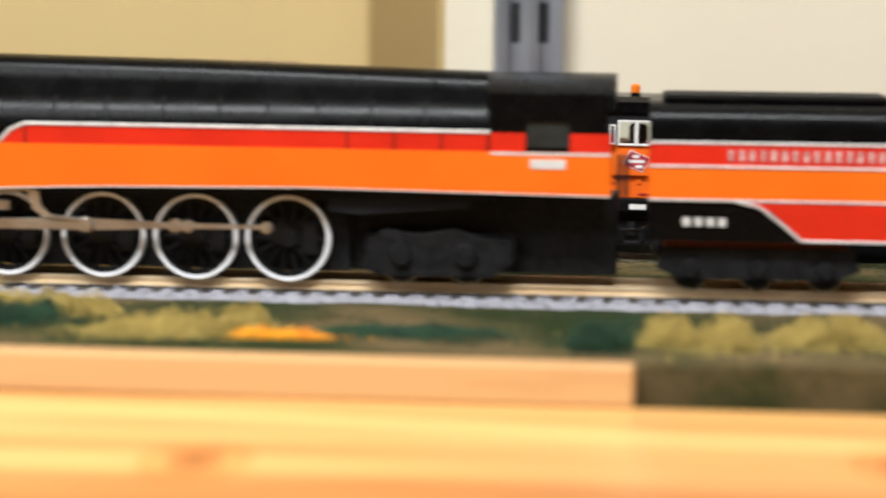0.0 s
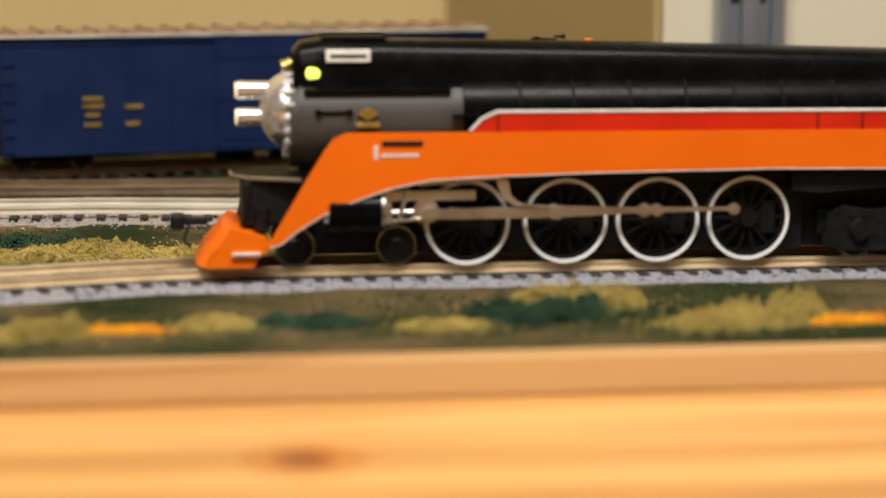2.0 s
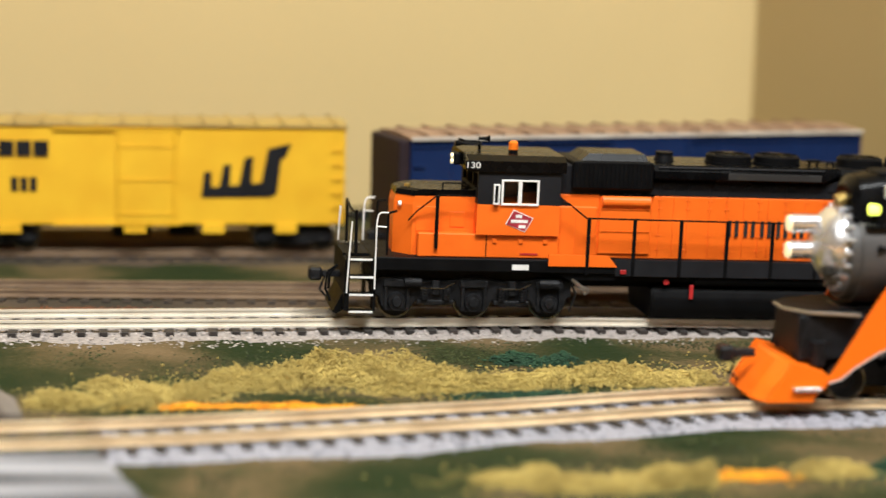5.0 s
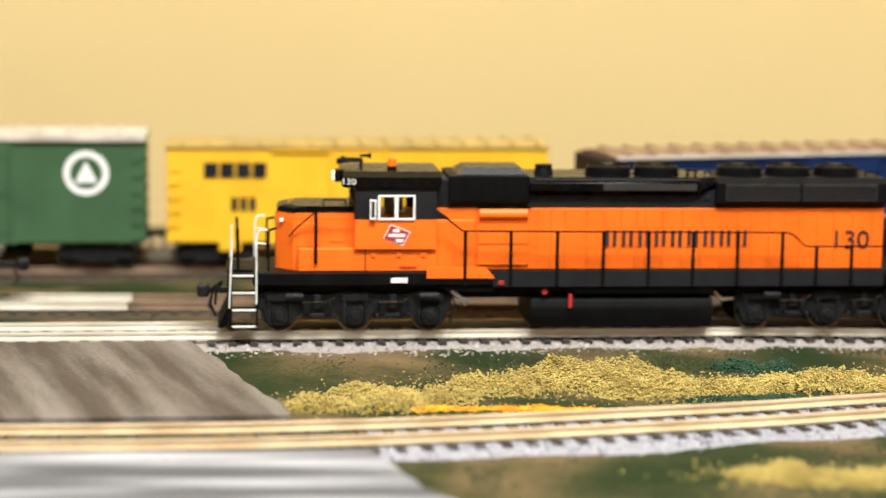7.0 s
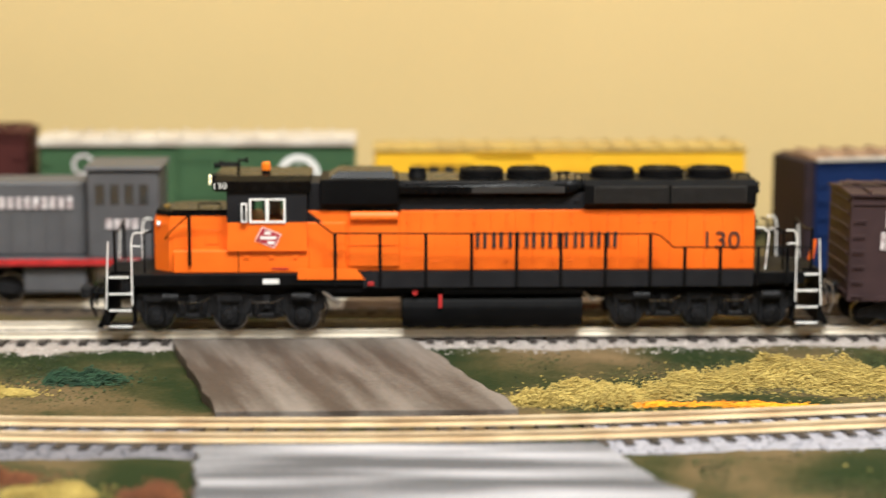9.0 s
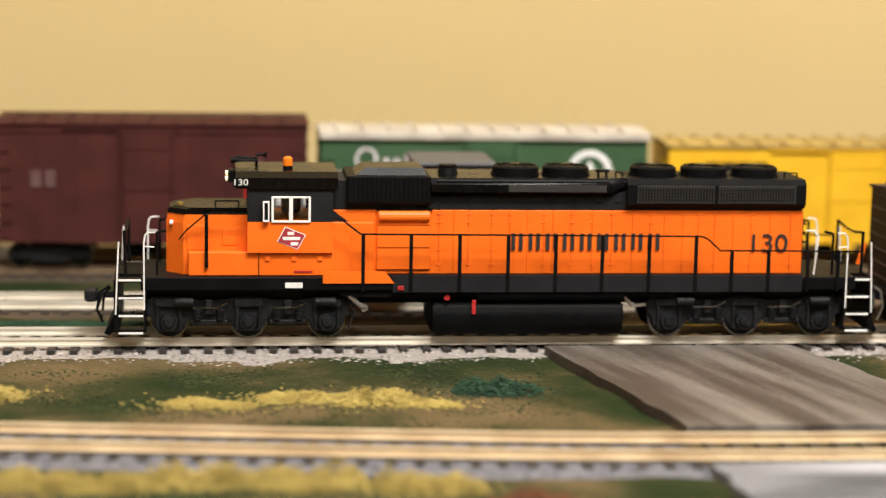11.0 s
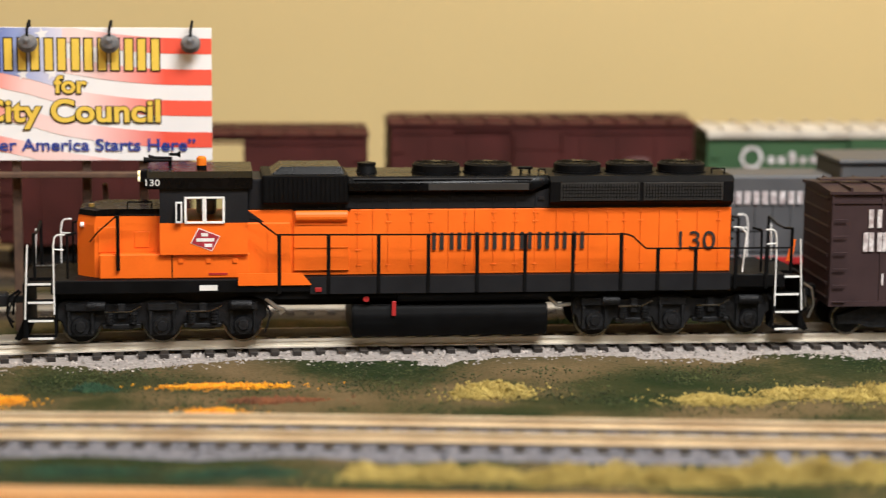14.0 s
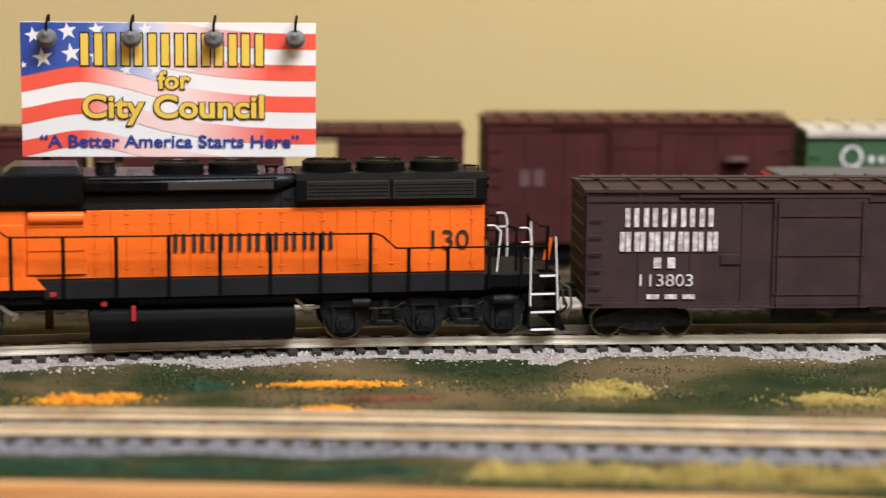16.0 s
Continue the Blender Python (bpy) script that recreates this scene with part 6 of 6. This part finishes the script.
Y, G, O, R = (STRAW, "straw-yellow foam shrub on the scenery base"), (LEAFG, "dark green foam shrub on the scenery base"), (FLOWER, "orange flower foam strip on the scenery base"), (RUSSET, "russet foam weeds on the scenery base")
PLANTS = [
    # between the two tracks, east of the road
    (0.096, 0.014, 0.012, 0.008, 0.007, Y), (0.120, 0.016, 0.014, 0.010, 0.008, Y), (0.112, 0.030, 0.010, 0.008, 0.004, Y),
    (0.150, 0.034, 0.018, 0.012, 0.008, Y), (0.172, 0.042, 0.018, 0.014, 0.010, Y), (0.190, 0.030, 0.016, 0.014, 0.009, Y),
    (0.206, 0.026, 0.014, 0.010, 0.007, Y), (0.222, 0.034, 0.013, 0.010, 0.006, Y), (0.244, 0.036, 0.012, 0.012, 0.008, Y),
    (0.262, 0.032, 0.014, 0.010, 0.005, Y), (0.228, 0.056, 0.011, 0.006, 0.005, G), (0.214, 0.015, 0.014, 0.004, 0.003, G), (0.256, 0.016, 0.013, 0.004, 0.003, G),
    (0.130, 0.0075, 0.010, 0.0022, 0.0024, O), (0.148, 0.0060, 0.012, 0.0022, 0.0024, O), (0.163, 0.0040, 0.008, 0.0022, 0.0022, O),
    (0.30, 0.045, 0.02, 0.012, 0.006, Y), (0.36, 0.05, 0.03, 0.012, 0.006, Y),
    # between the tracks, west of the road
    (-0.040, 0.044, 0.011, 0.007, 0.007, G), (-0.075, 0.034, 0.010, 0.007, 0.007, Y), (-0.098, 0.036, 0.014, 0.006, 0.004, Y), (-0.062, 0.029, 0.010, 0.004, 0.003, Y),
    (-0.121, 0.030, 0.012, 0.005, 0.003, Y), (-0.180, 0.042, 0.0105, 0.006, 0.0065, Y), (-0.253, 0.055, 0.014, 0.0022, 0.0024, O), (-0.256, 0.024, 0.006, 0.003, 0.0024, O),
    (-0.318, 0.038, 0.012, 0.004, 0.0035, O), (-0.288, 0.052, 0.005, 0.003, 0.0035, G), (-0.238, 0.037, 0.010, 0.003, 0.0018, R),
    # in front of the front track
    (0.198, -0.066, 0.013, 0.007, 0.007, Y), (0.214, -0.071, 0.012, 0.007, 0.006, Y), (0.234, -0.068, 0.011, 0.008, 0.009, Y), (0.252, -0.066, 0.010, 0.003, 0.003, O),
    (0.274, -0.064, 0.010, 0.006, 0.005, Y), (0.292, -0.066, 0.014, 0.008, 0.005, G), (0.326, -0.070, 0.010, 0.006, 0.004, Y), (0.346, -0.062, 0.013, 0.008, 0.010, G),
    (0.360, -0.050, 0.016, 0.008, 0.014, Y), (0.362, -0.058, 0.012, 0.006, 0.010, G), (0.390, -0.074, 0.014, 0.007, 0.008, Y), (0.405, -0.070, 0.012, 0.007, 0.009, Y), (0.424, -0.074, 0.012, 0.003, 0.004, O),
    (0.414, -0.060, 0.006, 0.005, 0.010, Y), (0.455, -0.066, 0.02, 0.006, 0.004, G), (0.502, -0.074, 0.008, 0.010, 0.012, G), (0.524, -0.070, 0.014, 0.010, 0.012, Y), (0.550, -0.064, 0.016, 0.010, 0.012, Y), (0.58, -0.064, 0.018, 0.010, 0.010, Y),
    (-0.030, -0.083, 0.012, 0.006, 0.006, Y), (-0.006, -0.085, 0.008, 0.008, 0.007, R), (-0.045, -0.068, 0.010, 0.006, 0.005, R),
    (-0.070, -0.056, 0.012, 0.006, 0.008, Y), (-0.096, -0.050, 0.013, 0.006, 0.009, Y), (-0.121, -0.048, 0.013, 0.006, 0.009, Y), (-0.146, -0.050, 0.012, 0.006, 0.008, Y),
    (-0.171, -0.047, 0.013, 0.005, 0.008, Y), (-0.196, -0.044, 0.011, 0.005, 0.006, Y), (-0.214, -0.042, 0.010, 0.005, 0.005, Y), (-0.250, -0.038, 0.014, 0.004, 0.003, G), (-0.286, -0.034, 0.014, 0.004, 0.003, G), (-0.325, -0.030, 0.016, 0.004, 0.004, G),
    # behind the main track
    (0.09, 0.135, 0.03, 0.005, 0.003, R), (-0.16, 0.14, 0.03, 0.006, 0.003, G),
]
for x, y, rx, ry, h, (mat, label) in PLANTS:
    shrub(x, y, rx, ry, h, mat, label, int(1400 + rx * ry * 3.0e7))

spots = []
while len(spots) < 60000:
    x = random.uniform(-0.42, 0.62)
    lo, hi = (edge_y(x) + 0.002, front_y(x) - 0.027) if random.random() < 0.55 else (front_y(x) + 0.022, main_y(x) - 0.026)
    y = random.uniform(lo, hi)
    if -0.022 < x < 0.126 and (y < 0 or x < 0.088):
        continue
    if noise.noise((x * 26, y * 40, 4)) + 0.35 * noise.noise((x * 90, y * 90, 8)) > random.uniform(-0.3, 0.25):
        spots.append((x, y, -0.0042 + random.uniform(-0.0003, 0.0003)))
bits("turf", spots, TURF, "dark green ground foam turf", (0.0002, 0.00046))

# shade on the blue car's end, put in as a dark brown colour
SHADEDEND = material("shaded_car_end", (0.025, 0.015, 0.018), 0.7, scale=90, spec=0.2)

# ---- rolling stock ----
engine = diesel()
steam()
FOLLOW = 0.1935
van = freight_car("boxcar", "dark brown model boxcar with worn white lettering coupled behind the diesel", 139, 45.6, CARBROWN, CARBROWN, 9, (-14, 14, "shut"), base=9.6)
for n, (word, z0, z1, a, b, k) in enumerate((("", 33.6, 39.2, -58.7, -31.2, 5), ("", 26.4, 32.2, -60, -29.8, 7))):
    bars("lettering_bar", PALEINK, van, a, b, -15.5, z0, z1, k, 0.26, hollow=1.45)
bars("reporting_mark", PALEINK, van, -50.3, -42, -15.5, 21.4, 24.6, 2, 0.45)
letters("113803", 5.2, PALEINK, "car_number", van, -45.8, -15.6, 17.6, 0.15, 1.12)
bars("data_bar", PALEINK, van, -52, -36, -15.5, 12.2, 13.6, 3, 0.3)
part("tack_board", box(bmesh.new(), -29.5, -23.5, -15.7, -15.2, 22.4, 25.4, 0.1), CARBROWN, van)

yellow = freight_car("reefer", "yellow model refrigerator car in the yard", 142.6, 47.2, YELLOW, STRAWROOF, 0, (-11, 11, "shut"), pose(0.1184, 0.241, 0))
em = bmesh.new()
plate(em, [(19.5, 20), (20.5, 29), (23, 29.4), (23, 23.6), (26, 23.8), (27.4, 31.6), (30, 32), (29.6, 24.2), (33, 24.4), (35, 34.2), (38, 34.8), (37.4, 25), (41, 25.2), (43.4, 37.6), (51.6, 39.6), (49.6, 34.6), (48, 34), (46.6, 21.4), (44, 20.2)], -15.6, -15.2)
part("emblem", em, CHAR, yellow, "dark slanted emblem")
bars("lettering_bar", CHAR, yellow, -58, -34, -15.6, 34.5, 40, 4, 0.15)
bars("data_bar", CHAR, yellow, -48, -38, -15.45, 22, 27, 3, 0.3)
for x in (-52, -8, 20, 46):
    part("side_sill", box(bmesh.new(), x, x + 8, -16, -15, 7.0, 10.2), YELLOW, yellow)

blue = freight_car("boxcar", "dark blue model boxcar with small gold markings in the yard", 178, 48.2, BLUE, RUSTY, 12, (-14, 18, "shut"), pose(0.2908, 0.2124, 0, 0, 0, 12), base=5.6)
part("roof_edge", box(bmesh.new(), -89, 89, -16.4, -15.9, 46.2, 47.5), ROOFW, blue, "white roof edge")
# block added over the car end to carry its painted shade
part("end_bulkhead", box(bmesh.new(), -93, -89, -15.0, 15.4, 6.0, 46.4, 0.8, 2), SHADEDEND, blue, "end of the blue car, its shade painted as dark brown")
for x0, x1, z in ((-61, -54, 25), (-61, -53.5, 22.4), (-46, -40, 22), (-60.5, -54.5, 16), (-46, -41, 16), (-60, -55, 19.4)):
    part("marking", box(bmesh.new(), x0, x1, -15.8, -15.2, z - 0.8, z + 0.8), GOLD, blue)

green = freight_car("boxcar", "green model boxcar with a white roof line in the yard", 120, 51.4, GREEN, ROOFW, 0, (-8, 12, "shut"), pose(-0.0208, 0.241, 0))
part("white_band", box(bmesh.new(), -60.4, 60.4, -16.7, -15.1, 47.6, 50.2, 0.3), ROOFW, green)
ring(em := bmesh.new(), (38.5, 36.0), 6.0, 8.3, -15.6, -15.1, 32)
plate(em, [(34.4, 32.5), (38.5, 40.6), (42.6, 32.5)], -15.6, -15.1)
part("emblem", em, WHITE, green, "white ring emblem with a triangle")
part("lettering_loop", ring(bmesh.new(), (-43.5, 40.6), 3.0, 4.2, -15.6, -15.1, 24), PALEINK, green)
for k, tall in enumerate((2.6, 2.6, 4.2, 2.4, 2.6, 2.4, 2.6)):
    part("lettering_bar", box(bmesh.new(), -37.4 + k * 3.9, -35.0 + k * 3.9, -15.6, -15.1, 38.4, 38.4 + tall, 0.4), PALEINK, green)

mar = freight_car("boxcar", "maroon model boxcar with a faint round emblem in the yard", 110, 54.0, MAROON, MAROON, 8, (-12, 8, "shut"), pose(-0.1407, 0.241, 0))
part("emblem", tube(bmesh.new(), (34, -15.2, 40), (34, -15.6, 38.4), 5, 28), FADED, mar)
bars("data_bar", FADED, mar, -44, -34, -15.45, 30, 36, 2, 0.25)
mar2 = freight_car("boxcar", "maroon model boxcar with its doors open in the yard", 130, 50.2, MAROON, MAROON, 9, (2, 21, "open"), pose(-0.2690, 0.241, 0))
bars("data_bar", FADED, mar2, 36, 50, -15.45, 32, 38, 2, 0.25)
part("crate", box(bmesh.new(), 14.5, 19, -3, 4, 11, 36, 0.4), BLUE, mar2, "dark blue crate inside the doorway")
freight_car("boxcar", "maroon model boxcar with its doors open in the yard", 130, 48.6, MAROON, MAROON, 9, (-10, 12, "open"), pose(-0.4030, 0.241, 0))
switcher()
billboard()

# ---- tracks, piece by piece ----
track("track_main", main_y, -0.5, 0.66, NICKEL, "silver-railed model track with dark sleepers", True, level=main_z)
track("track_front", front_y, -0.5, 0.7, BRASSRAIL, "tan-railed model track with dark sleepers", True)
track("track_siding", spur_y, 0.036, 0.5, DULLRAIL, "dull-railed siding track", False)
track("track_siding_west", spur_y, -0.5, 0.036, NICKEL, "bright-railed siding track", False)
track("track_yard", yard_y, -0.55, 0.19, DULLRAIL, "dull-railed yard track", False)
track("track_stub", blue_y, 0.195, 0.385, DULLRAIL, "dull-railed stub track under the blue car", False)


def on_main(x, base):
    """The pose of a vehicle whose two trucks, base metres apart, ride on the main line."""
    a, b = main_y(x - base / 2), main_y(x + base / 2)
    p, q = main_z(x - base / 2), main_z(x + base / 2)
    return pose(x, (a + b) / 2, (p + q) / 2, 0, -math.degrees(math.atan2(q - p, base)), math.degrees(math.atan2(b - a, base)))


def motions():
    run = [(0, 0.5695), (0.5, 0.5425), (2, 0.4585), (3.5, 0.3748), (4.0, 0.3456), (4.5, 0.3186), (5.0, 0.2914), (6.25, 0.2243), (7.5, 0.1574), (8.0, 0.1295), (8.5, 0.1028), (9.0, 0.0756),
           (10.25, 0.0078), (11.5, -0.0600), (12.0, -0.0878), (12.5, -0.1147), (13.0, -0.1418), (13.5, -0.1686), (14.0, -0.1960), (14.5, -0.2224), (15.0, -0.2496), (15.5, -0.2762), (16.0, -0.3036)]
    walk(engine, [(t, on_main(x, 0.152)) for t, x in run])
    walk(van, [(t, on_main(x + FOLLOW, 0.103)) for t, x in run])


motions()
